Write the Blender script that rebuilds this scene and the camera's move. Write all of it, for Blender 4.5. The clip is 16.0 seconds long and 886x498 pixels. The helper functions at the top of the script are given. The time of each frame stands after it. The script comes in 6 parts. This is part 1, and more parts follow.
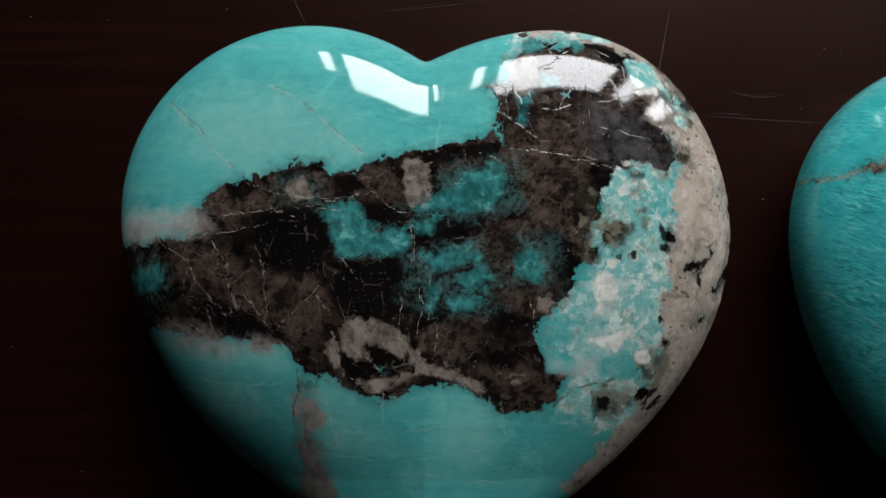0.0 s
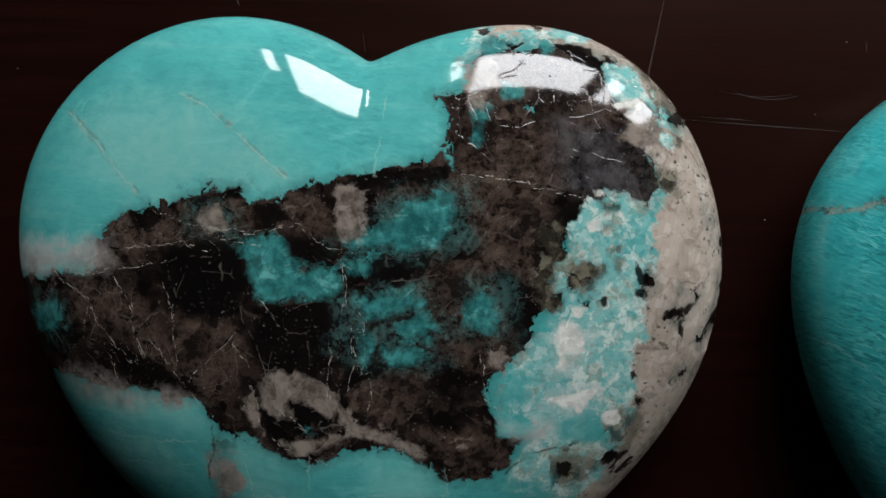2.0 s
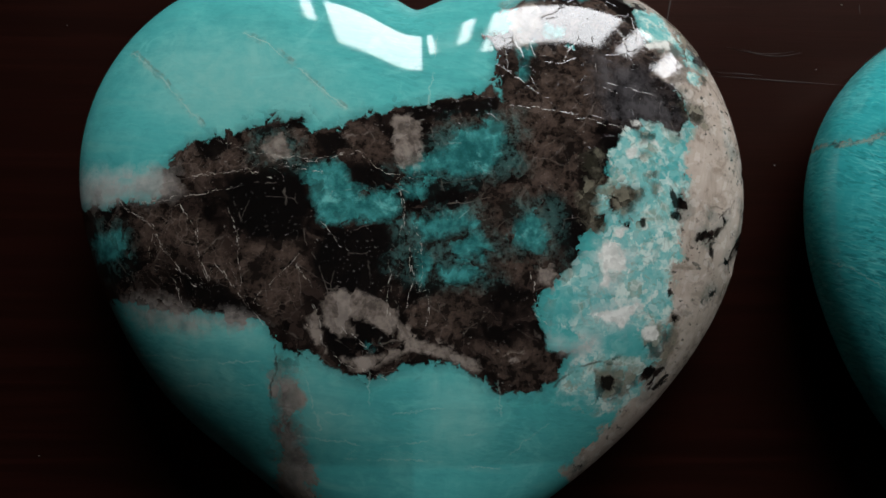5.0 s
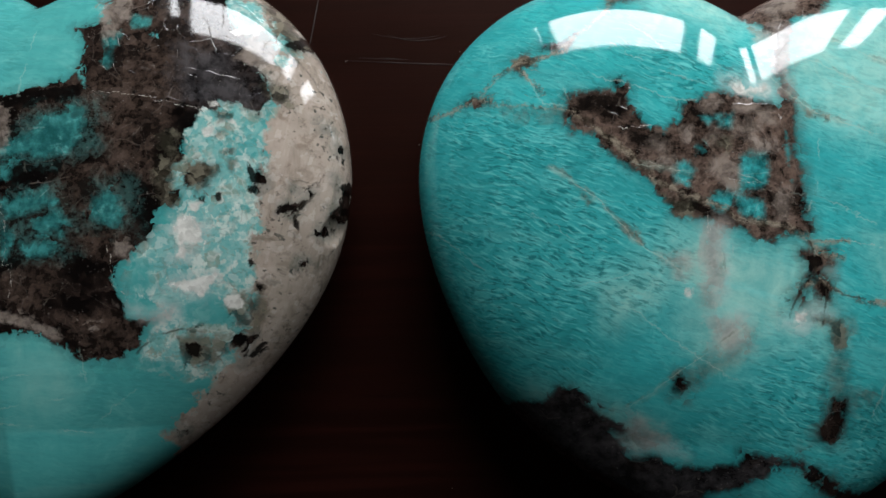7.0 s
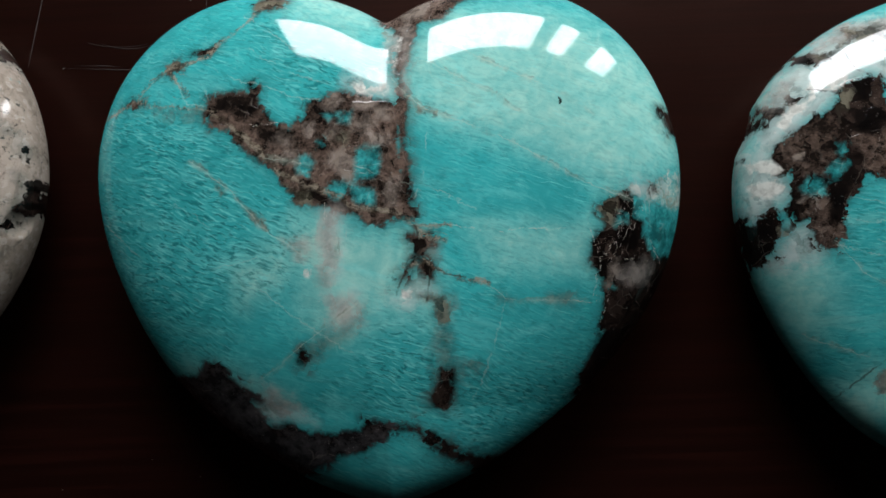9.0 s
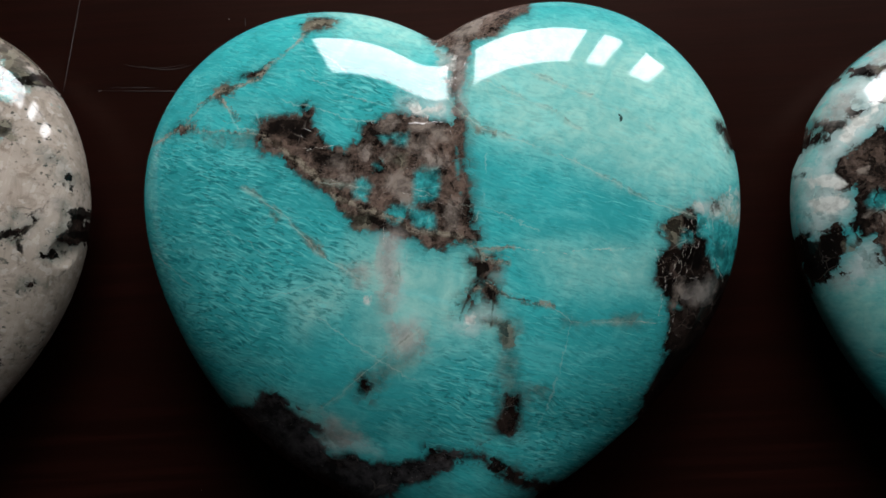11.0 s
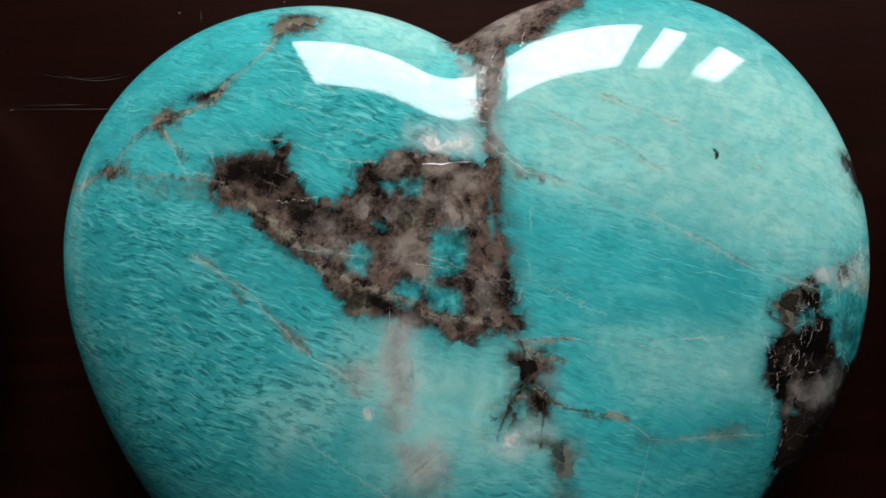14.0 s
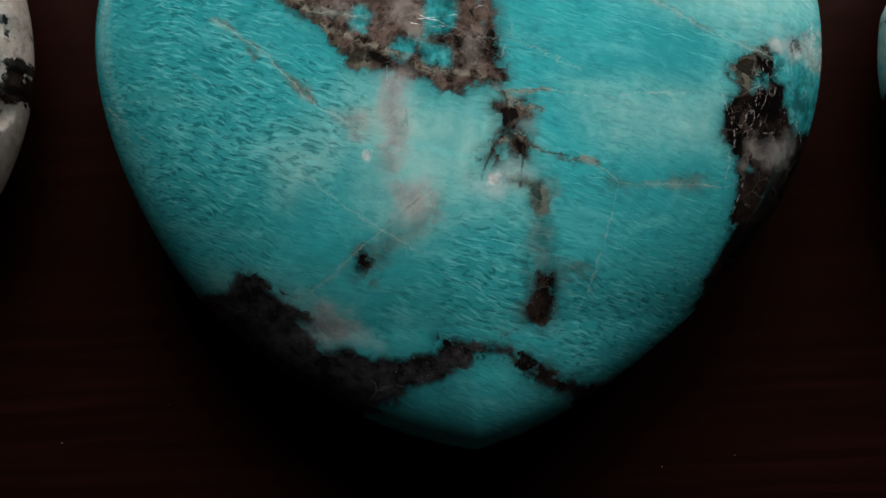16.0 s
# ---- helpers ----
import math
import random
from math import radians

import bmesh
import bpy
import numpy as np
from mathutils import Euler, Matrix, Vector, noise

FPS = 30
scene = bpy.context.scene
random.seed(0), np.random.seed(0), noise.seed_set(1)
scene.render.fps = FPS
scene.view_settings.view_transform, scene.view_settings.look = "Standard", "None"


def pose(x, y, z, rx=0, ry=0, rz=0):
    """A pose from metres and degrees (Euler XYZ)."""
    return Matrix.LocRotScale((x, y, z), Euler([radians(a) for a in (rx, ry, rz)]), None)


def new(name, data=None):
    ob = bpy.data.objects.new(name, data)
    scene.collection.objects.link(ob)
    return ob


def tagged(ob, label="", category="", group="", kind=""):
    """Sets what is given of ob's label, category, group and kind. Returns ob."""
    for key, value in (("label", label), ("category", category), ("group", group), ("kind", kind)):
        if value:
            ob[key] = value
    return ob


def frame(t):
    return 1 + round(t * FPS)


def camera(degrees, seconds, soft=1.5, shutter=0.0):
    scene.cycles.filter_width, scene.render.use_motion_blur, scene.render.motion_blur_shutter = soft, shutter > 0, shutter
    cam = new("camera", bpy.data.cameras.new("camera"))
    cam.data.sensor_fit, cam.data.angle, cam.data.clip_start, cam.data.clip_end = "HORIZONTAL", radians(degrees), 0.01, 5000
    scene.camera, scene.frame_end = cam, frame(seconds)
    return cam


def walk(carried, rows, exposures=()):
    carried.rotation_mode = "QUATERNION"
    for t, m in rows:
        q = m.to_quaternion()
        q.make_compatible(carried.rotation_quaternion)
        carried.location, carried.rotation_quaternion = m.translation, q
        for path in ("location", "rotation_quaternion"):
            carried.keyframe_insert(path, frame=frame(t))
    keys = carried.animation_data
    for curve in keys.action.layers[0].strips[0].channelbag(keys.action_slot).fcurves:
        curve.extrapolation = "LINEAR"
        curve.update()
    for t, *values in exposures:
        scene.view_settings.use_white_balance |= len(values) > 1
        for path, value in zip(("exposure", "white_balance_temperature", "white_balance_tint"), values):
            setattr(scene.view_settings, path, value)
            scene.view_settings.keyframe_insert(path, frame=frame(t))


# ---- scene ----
# ---- camera ----
cam = camera(56.7, 16.0)
METRES, EYE, TILT, LEAN, TURN = 0.4, 0.1835, -85.0, 0.0, 0.0
ROWS = [
    (0.0, 0.0, 0.0, 0.0, 0.0, 0.0, -0.0),
    (0.5, 0.0067, 0.0211, 0.0211, 0.23, -2.39, -0.49),
    (1.0, 0.022, 0.0374, 0.0461, 1.17, -3.84, -1.04),
    (1.5, 0.0331, 0.0527, 0.055, 1.4, -4.71, -0.99),
    (2.0, 0.0327, 0.0588, 0.0463, 1.39, -4.96, -0.78),
    (2.5, 0.0335, 0.0533, 0.0193, 1.34, -3.83, 0.1),
    (3.0, 0.0272, 0.0446, -0.0086, 1.21, -2.78, 0.29),
    (5.5, -0.0096, 0.0289, -0.0029, -1.99, -1.33, -0.44),
    (6.0, 0.0396, 0.0212, -0.0079, -1.54, -0.57, 0.73),
    (6.5, 0.1333, 0.0141, -0.0239, 0.54, 0.01, -0.62),
    (7.0, 0.2035, 0.0122, -0.0273, 1.43, -0.27, 1.18),
    (7.5, 0.2645, 0.0123, -0.0356, 1.73, -0.38, 3.08),
    (8.0, 0.3161, 0.0108, -0.039, 1.93, -0.22, 3.36),
    (8.5, 0.36, 0.0068, -0.0393, 2.09, -0.47, 2.54),
    (9.0, 0.384, -0.0201, -0.0412, 2.12, 0.06, 1.95),
    (11.5, 0.3444, -0.0046, -0.0162, 1.29, 0.03, 3.23),
    (12.0, 0.3437, 0.0279, 0.029, 1.01, -1.8, 2.92),
    (12.5, 0.3458, 0.075, 0.0396, 0.5, -3.0, 3.39),
    (13.0, 0.3471, 0.1142, 0.0437, 1.14, -2.67, 4.55),
    (13.5, 0.3455, 0.1096, 0.0283, 1.06, -2.51, 4.12),
    (14.0, 0.3371, 0.0988, 0.0141, 0.96, -2.03, 3.7),
    (14.5, 0.3297, 0.0909, -0.004, 0.95, -1.93, 3.45),
    (15.0, 0.3298, 0.0812, -0.0296, 1.06, -1.82, 3.12),
    (15.5, 0.3282, 0.0688, -0.0538, 1.16, -1.49, 2.3),
    (16.0, 0.3378, 0.0622, -0.0814, 1.37, -1.2, 3.02),
]
walk(cam, [(t, pose(0, 0, EYE, TILT, LEAN, TURN) @ pose(METRES * x, METRES * y, METRES * z, 90 + pitch, roll, yaw)) for t, x, y, z, yaw, pitch, roll in ROWS])

# ---- light: an overcast sky behind the window, a dim room ----
scene.view_settings.exposure = 0.0
world = bpy.data.worlds.new("overcast_sky")
scene.world = world
world.use_nodes = True
sky_node = world.node_tree.nodes.new("ShaderNodeTexSky")
sky_node.sky_type, sky_node.sun_disc = "NISHITA", False
sky_node.sun_elevation, sky_node.sun_rotation = radians(40), radians(20)
world.node_tree.links.new(sky_node.outputs[0], world.node_tree.nodes["Background"].inputs[0])
world.node_tree.nodes["Background"].inputs[1].default_value = 0.08

WINDOW_Y, WALL = 0.62, 0.26
SILL, HEAD = 0.27, 0.66
PANES = [(-0.145, -0.076, 0.22), (-0.030, 0.41, 0.02), (0.475, 0.57, 0.02), (0.69, 0.84, 0.02)]     # from, to, depth in the wall
PANE_POWER = 55.0            # watts for a square metre of window


def pane_lamp(x0, x1, deep):
    data = bpy.data.lights.new("window_daylight", "AREA")
    data.shape, data.size, data.size_y = "RECTANGLE", x1 - x0, HEAD - SILL
    data.energy = PANE_POWER * (x1 - x0) * (HEAD - SILL)
    data.color = (0.93, 0.95, 0.98)
    lamp = new("window_daylight", data)
    lamp.matrix_world = pose((x0 + x1) / 2, WINDOW_Y + deep, (SILL + HEAD) / 2, -90, 0, 0)
    return lamp


for x0, x1, deep in PANES:
    pane_lamp(x0, x1, deep)


# ---- materials ----
class Graph:
    """A short hand for node materials."""

    def __init__(self, name):
        self.material = bpy.data.materials.new(name)
        self.material.use_nodes = True
        self.tree = self.material.node_tree
        self.shader = self.tree.nodes["Principled BSDF"]
        self.place = self.node("ShaderNodeTexCoord").outputs["Object"]

    def node(self, kind, **settings):
        n = self.tree.nodes.new(kind)
        for key, value in settings.items():
            setattr(n, key, value)
        return n

    def put(self, socket, value):
        if hasattr(value, "is_output"):
            self.tree.links.new(value, socket)
        else:
            socket.default_value = value

    def math(self, op, a, b=0.0, clamp=False):
        n = self.node("ShaderNodeMath", operation=op, use_clamp=clamp)
        self.put(n.inputs[0], a)
        self.put(n.inputs[1], b)
        return n.outputs[0]

    def step(self, value, low, high):
        n = self.node("ShaderNodeMapRange", interpolation_type="SMOOTHSTEP")
        self.put(n.inputs["Value"], value)
        self.put(n.inputs["From Min"], low)
        self.put(n.inputs["From Max"], high)
        return n.outputs[0]

    def mix(self, factor, a, b):
        n = self.node("ShaderNodeMix", data_type="RGBA")
        self.put(n.inputs["Factor"], factor)
        self.put(n.inputs["A"], (*a, 1) if isinstance(a, tuple) else a)
        self.put(n.inputs["B"], (*b, 1) if isinstance(b, tuple) else b)
        return n.outputs["Result"]

    def mapped(self, scale=(1, 1, 1), turn=0.0, shift=(0, 0, 0)):
        n = self.node("ShaderNodeMapping")
        self.put(n.inputs["Vector"], self.place)
        n.inputs["Scale"].default_value = scale
        n.inputs["Rotation"].default_value = (0, 0, radians(turn))
        n.inputs["Location"].default_value = shift
        return n.outputs[0]

    def lengths(self, sizes, turn, source=None):
        """Places turned by degrees about z, then measured in these lengths."""
        n = self.node("ShaderNodeMapping", vector_type="TEXTURE")
        self.put(n.inputs["Vector"], source or self.place)
        n.inputs["Scale"].default_value = sizes
        n.inputs["Rotation"].default_value = (0, 0, radians(turn))
        return n.outputs[0]

    def noise(self, scale, detail=4.0, rough=0.55, vector=None, distortion=0.0):
        n = self.node("ShaderNodeTexNoise")
        self.put(n.inputs["Vector"], vector or self.place)
        self.put(n.inputs["Scale"], scale)
        self.put(n.inputs["Detail"], detail)
        self.put(n.inputs["Roughness"], rough)
        self.put(n.inputs["Distortion"], distortion)
        return n

    def cells(self, scale, feature="F1", vector=None):
        n = self.node("ShaderNodeTexVoronoi", feature=feature)
        self.put(n.inputs["Vector"], vector or self.place)
        self.put(n.inputs["Scale"], scale)
        return n

    def warped(self, scale, amount):
        """Places shifted by noise, in metres."""
        n = self.noise(scale, 3.0)
        sub = self.node("ShaderNodeVectorMath", operation="SUBTRACT")
        self.put(sub.inputs[0], n.outputs["Color"])
        sub.inputs[1].default_value = (0.5, 0.5, 0.5)
        mul = self.node("ShaderNodeVectorMath", operation="SCALE")
        self.put(mul.inputs[0], sub.outputs[0])
        mul.inputs["Scale"].default_value = amount
        add = self.node("ShaderNodeVectorMath", operation="ADD")
        self.put(add.inputs[0], self.place)
        self.put(add.inputs[1], mul.outputs[0])
        return add.outputs[0]

    def field(self, name):
        return self.node("ShaderNodeAttribute", attribute_name=name).outputs["Fac"]

    def bump(self, height, strength, distance):
        n = self.node("ShaderNodeBump")
        n.inputs["Strength"].default_value = strength
        n.inputs["Distance"].default_value = distance
        self.put(n.inputs["Height"], height)
        self.put(self.shader.inputs["Normal"], n.outputs[0])
        return n


def plain(name, color, rough=0.6, grain=40.0, vary=0.25, relief=0.0006):
    g = Graph(name)
    n = g.noise(grain, 5.0)
    m = g.noise(grain / 9, 3.0)
    both = g.math("MULTIPLY_ADD", n.outputs[0], 0.6)
    both.node.inputs[2].default_value = 0.0
    both = g.math("ADD", both, g.math("MULTIPLY", m.outputs[0], 0.4))
    dark = tuple(c * (1 - vary) for c in color)
    light = tuple(min(1, c * (1 + vary)) for c in color)
    g.put(g.shader.inputs["Base Color"], g.mix(both, dark, light))
    g.shader.inputs["Roughness"].default_value = rough
    g.bump(n.outputs[0], 0.3, relief)
    return g.material


def amazonite(name, streak_turn, tone, streaks, edge, black, rough_edge, chalk, island_tone=0.66, lift=1.0):
    """Polished amazonite with smoky quartz, feldspar and veins; the fields on the mesh are distances in millimetres."""
    g = Graph(name)
    coarse = g.noise(95, 5.0, 0.62).outputs[0]
    fine = g.noise(430, 5.0, 0.65).outputs[0]
    speck = g.noise(1900, 3.0, 0.6).outputs[0]
    cloud = g.noise(38, 5.0, 0.6, distortion=0.8).outputs[0]
    drift = g.noise(150, 5.0, 0.65, distortion=1.5).outputs[0]

    def centred(value, amount):
        return g.math("MULTIPLY", g.math("SUBTRACT", value, 0.5), amount)

    def split(color):
        n = g.node("ShaderNodeSeparateColor")
        g.put(n.inputs[0], color)
        return n.outputs

    def thread(scale, width, detail=3.0, distortion=0.6):
        """Thin wandering lines: where a noise passes its middle value."""
        n = g.noise(scale, detail, 0.5, distortion=distortion).outputs[0]
        return g.step(g.math("ABSOLUTE", g.math("SUBTRACT", n, 0.5)), width, width * 0.15)

    # angular crystal grains at two sizes, and the ragged edge that they give to every patch
    grains = split(g.cells(330, "F1", g.warped(420, 0.0035)).outputs["Color"])
    crumbs = split(g.cells(850, "F1", g.warped(900, 0.0015)).outputs["Color"])
    ragged = g.math("MULTIPLY", g.math("ADD", g.math("ADD", centred(coarse, 4.2), centred(fine, 2.8)), g.math("ADD", centred(grains[0], 1.9), centred(crumbs[2], 0.9))), rough_edge)
    soft_rag = g.math("ADD", centred(cloud, 10.0), centred(fine, 5.0))

    def mask(field, low, high, rag=1.0, amount=1.0):
        found = g.step(g.math("ADD", g.field(field), g.math("MULTIPLY", ragged, rag)), low, high)
        return g.math("MULTIPLY", found, amount) if amount != 1.0 else found

    def soft(field, reach, amount):
        return g.math("MULTIPLY", g.step(g.math("ADD", g.field(field), soft_rag), -reach, reach), amount)

    def vein(field, width, sway, reach=1.6):
        """A line of the mesh field, swayed sideways by noise."""
        aside = g.math("ABSOLUTE", g.math("ADD", g.field(field + "_side"), sway))
        return g.math("MULTIPLY", g.step(aside, width, width * 0.25), g.step(g.field(field), reach, reach * 0.7))

    # blue-green body: cloudy tone, milky drifts, then a weave of small dark cells between pale threads
    deep, mid, light, pale = tone
    milky = soft("pale", 6.5, 0.70)
    rich = soft("deep", 5.0, 1.0)
    body = g.mix(g.step(g.math("ADD", cloud, centred(fine, 0.30)), 0.22, 0.72), g.mix(0.45, deep, mid), mid)
    body = g.mix(g.math("MULTIPLY", rich, 0.45), body, g.mix(0.3, deep, mid))
    body = g.mix(g.math("MULTIPLY", g.step(drift, 0.52, 0.78), 0.30), body, light)
    body = g.mix(g.math("MULTIPLY", g.step(drift, 0.47, 0.24), 0.30), body, deep)
    milk = g.mix(g.step(g.math("ADD", drift, centred(fine, 0.5)), 0.30, 0.72), g.mix(0.45, pale, mid), pale)
    body = g.mix(milky, body, milk)
    wisp = g.noise(1.0, 6.0, 0.62, g.lengths((0.020, 0.009, 0.02), streak_turn), distortion=1.4).outputs[0]
    body = g.mix(g.math("MULTIPLY", g.step(wisp, 0.52, 0.72), 0.34), body, light)
    layers = g.noise(1.0, 4.0, 0.55, g.lengths((0.030, 0.0030, 0.02), streak_turn * 0.5, g.warped(70, 0.004)), distortion=0.3).outputs[0]
    body = g.mix(g.math("MULTIPLY", g.step(layers, 0.53, 0.72), 0.26 * (1 - 0.75 * streaks)), body, pale)
    body = g.mix(g.math("MULTIPLY", g.step(layers, 0.46, 0.28), 0.22), body, deep)
    bent = g.warped(60, 0.005)
    gap = g.noise(1.0, 3.0, 0.6, g.lengths((0.0021, 0.00068, 0.002), streak_turn, bent), distortion=0.5).outputs[0]
    dash = g.noise(1.0, 2.0, 0.5, g.lengths((0.0027, 0.00044, 0.002), streak_turn - 5, bent), distortion=0.35).outputs[0]
    woven = g.math("SUBTRACT", g.math("MULTIPLY_ADD", rich, 0.55), g.math("MULTIPLY", milky, 0.35), True)
    woven.node.inputs[0].links[0].from_node.inputs[2].default_value = 0.45
    woven = g.math("MULTIPLY", woven, g.math("MULTIPLY", g.step(g.math("ADD", cloud, centred(coarse, 0.7)), 0.20, 0.55), streaks))
    body = g.mix(g.math("MULTIPLY", g.math("MULTIPLY", g.step(gap, 0.54, 0.35), woven), 0.86), body, tuple(c * 0.78 for c in deep))
    body = g.mix(g.math("MULTIPLY", g.math("MULTIPLY", g.step(dash, 0.51, 0.69), woven), 0.50), body, light)
    hair = g.noise(1.0, 3.0, 0.6, g.lengths((0.0085, 0.00045, 0.004), streak_turn + 4, g.warped(150, 0.003)), distortion=0.2).outputs[0]
    body = g.mix(g.math("MULTIPLY", g.math("MULTIPLY", g.step(hair, 0.60, 0.70), g.step(coarse, 0.44, 0.60)), 0.45 * streaks), body, light)
    body = g.mix(g.math("MULTIPLY", g.step(speck, 0.68, 0.75), 0.18), body, pale)

    # pale mosaic of feldspar flakes
    flake = split(g.cells(1.0, "F1", g.lengths((0.0052, 0.0027, 0.004), -8, g.warped(340, 0.0048))).outputs["Color"])
    mosaic = g.mix(g.math("ADD", g.math("MULTIPLY", flake[0], 0.26), g.math("ADD", g.math("MULTIPLY", fine, 0.45), g.math("MULTIPLY", centred(drift, 1.0), 1.0))), (0.05, 0.33, 0.325), (0.46, 0.66, 0.59))
    mosaic = g.mix(g.math("MULTIPLY", g.step(g.math("ADD", fine, centred(grains[1], 0.34)), 0.52, 0.68), 0.66), mosaic, (0.66, 0.70, 0.62))
    mosaic = g.mix(g.math("MULTIPLY", g.step(g.math("ADD", drift, centred(grains[2], 0.26)), 0.55, 0.67), 0.62), mosaic, (0.20, 0.22, 0.155))
    mosaic = g.mix(g.math("MULTIPLY", g.step(g.math("ADD", coarse, centred(crumbs[0], 0.16)), 0.44, 0.32), 0.60), mosaic, (0.045, 0.30, 0.295))
    mosaic = g.mix(g.math("MULTIPLY", g.step(crumbs[1], 0.60, 1.00), 0.34), mosaic, (0.74, 0.76, 0.70))
    mosaic = g.mix(g.math("MULTIPLY", g.step(crumbs[2], 0.80, 0.97), 0.40), mosaic, (0.10, 0.24, 0.21))
    mosaic = g.mix(g.math("MULTIPLY", g.math("MULTIPLY", thread(140, 0.018), g.step(fine, 0.46, 0.60)), 0.35), mosaic, (0.16, 0.15, 0.11))
    lattice = g.cells(380, "DISTANCE_TO_EDGE", g.warped(350, 0.0010)).outputs["Distance"]
    mosaic = g.mix(g.math("MULTIPLY", g.math("MULTIPLY", g.step(lattice, 0.08, 0.02), g.step(drift, 0.50, 0.60)), 0.22), mosaic, (0.78, 0.80, 0.73))
    mosaic = g.mix(g.math("MULTIPLY", g.math("MULTIPLY", g.step(lattice, 0.09, 0.02), g.step(drift, 0.48, 0.38)), 0.40), mosaic, (0.12, 0.20, 0.16))
    mint = mask("mint", -0.6, 0.6, 1.1)
    color = g.mix(mint, body, mosaic)
    color = g.mix(g.math("MULTIPLY", g.math("MULTIPLY", mint, mask("deep", -2.0, 2.0, 0.8)), 0.85), color, g.mix(fine, deep, mid))

    # cream and white feldspar
    cream = g.mix(g.step(cloud, 0.35, 0.65), (0.31, 0.240, 0.192), (0.46, 0.368, 0.303))
    cream = g.mix(g.math("MULTIPLY", g.step(drift, 0.46, 0.28), 0.60), cream, (0.64, 0.525, 0.455))
    cream = g.mix(g.math("MULTIPLY", g.step(drift, 0.54, 0.68), 0.48), cream, (0.165, 0.120, 0.085))
    layer = g.noise(1.0, 4.0, 0.6, g.lengths((0.003, 0.016, 0.004), -14), distortion=0.6).outputs[0]
    cream = g.mix(g.math("MULTIPLY", g.step(layer, 0.53, 0.68), 0.50), cream, (0.20, 0.150, 0.110))
    cream = g.mix(g.math("MULTIPLY", g.step(layer, 0.46, 0.30), 0.35), cream, (0.62, 0.51, 0.45))
    cream = g.mix(g.math("MULTIPLY", g.step(fine, 0.55, 0.68), 0.55), cream, (0.18, 0.132, 0.098))
    cream = g.mix(g.math("MULTIPLY", g.step(crumbs[0], 0.70, 1.0), 0.30), cream, (0.70, 0.62, 0.56))
    cream = g.mix(g.math("MULTIPLY", g.math("MULTIPLY", g.step(g.noise(800, 3.0).outputs[0], 0.595, 0.65), g.step(coarse, 0.44, 0.58)), 0.85), cream, (0.030, 0.023, 0.018))
    split_line = g.cells(75, "DISTANCE_TO_EDGE", g.warped(200, 0.006)).outputs["Distance"]
    cream = g.mix(g.math("MULTIPLY", g.math("MULTIPLY", g.step(split_line, 0.035, 0.006), g.step(drift, 0.48, 0.60)), 0.45), cream, (0.085, 0.064, 0.048))
    color = g.mix(mask("cream", -0.5 - 1.4 / chalk + 1.4, 0.9, 1.5, 0.94 * chalk), color, cream)
    white = g.mix(fine, (0.46, 0.46, 0.43), (0.78, 0.78, 0.74))
    white = g.mix(g.math("MULTIPLY", g.step(drift, 0.50, 0.66), 0.60), white, (0.24, 0.33, 0.31))
    white = g.mix(g.math("MULTIPLY", g.step(g.math("ADD", coarse, centred(crumbs[1], 0.2)), 0.58, 0.70), 0.60), white, (0.17, 0.14, 0.115))
    color = g.mix(mask("white", -2.8, 2.4, 1.0, 0.66 * chalk), color, white)

    # smoky quartz: black to brown grains, netted with thin paler threads
    smoke = g.mix(g.step(g.math("ADD", g.math("ADD", centred(grains[1], 0.35), centred(coarse, 1.3)), g.math("ADD", fine, centred(cloud, 0.8))), 0.30, 0.85), (0.0034, 0.0025, 0.0023), (0.028, 0.0185, 0.0150))
    smoke = g.mix(g.math("MULTIPLY", g.step(g.math("ADD", drift, centred(crumbs[1], 0.10)), 0.55, 0.74), 0.6), smoke, (0.075, 0.052, 0.041))
    tile_place = g.warped(500, 0.0022)
    tile = split(g.cells(460, "F1", tile_place).outputs["Color"])
    joint = g.cells(460, "DISTANCE_TO_EDGE", tile_place).outputs["Distance"]
    grit = g.noise(1050, 4.0, 0.68).outputs[0]
    brown = g.mix(g.step(g.math("ADD", g.math("MULTIPLY", tile[0], 0.12), g.math("ADD", g.math("MULTIPLY", fine, 0.50), g.math("MULTIPLY", grit, 0.50))), 0.40, 0.74), (0.007, 0.0048, 0.0040), tuple(lift * c for c in (0.084, 0.057, 0.044)))
    brown = g.mix(g.math("MULTIPLY", g.step(g.math("ADD", drift, centred(tile[1], 0.16)), 0.54, 0.70), 0.60), brown, tuple(lift * c for c in (0.130, 0.092, 0.073)))
    brown = g.mix(g.math("MULTIPLY", g.step(g.math("ADD", coarse, centred(tile[2], 0.12)), 0.50, 0.36), 0.80), brown, (0.0075, 0.0055, 0.0048))
    brown = g.mix(g.math("MULTIPLY", g.math("MULTIPLY", g.step(joint, 0.055, 0.008), g.step(coarse, 0.50, 0.64)), 0.28), brown, (0.21, 0.162, 0.135))
    smoke = g.mix(mask("brown", -1.2, 1.2, 1.0), smoke, brown)
    slate = g.mix(g.step(g.math("ADD", fine, centred(coarse, 0.8)), 0.30, 0.75), (0.012, 0.0113, 0.0118), (0.072, 0.067, 0.069))
    smoke = g.mix(mask("grey", -4.0, 3.5, 2.4, 0.85), smoke, slate)
    smoke = g.mix(mask("black", -0.7, 0.7, 0.7, black), smoke, (0.0035, 0.0029, 0.0028))
    wide_net = g.cells(70, "DISTANCE_TO_EDGE", g.warped(220, 0.0022)).outputs["Distance"]
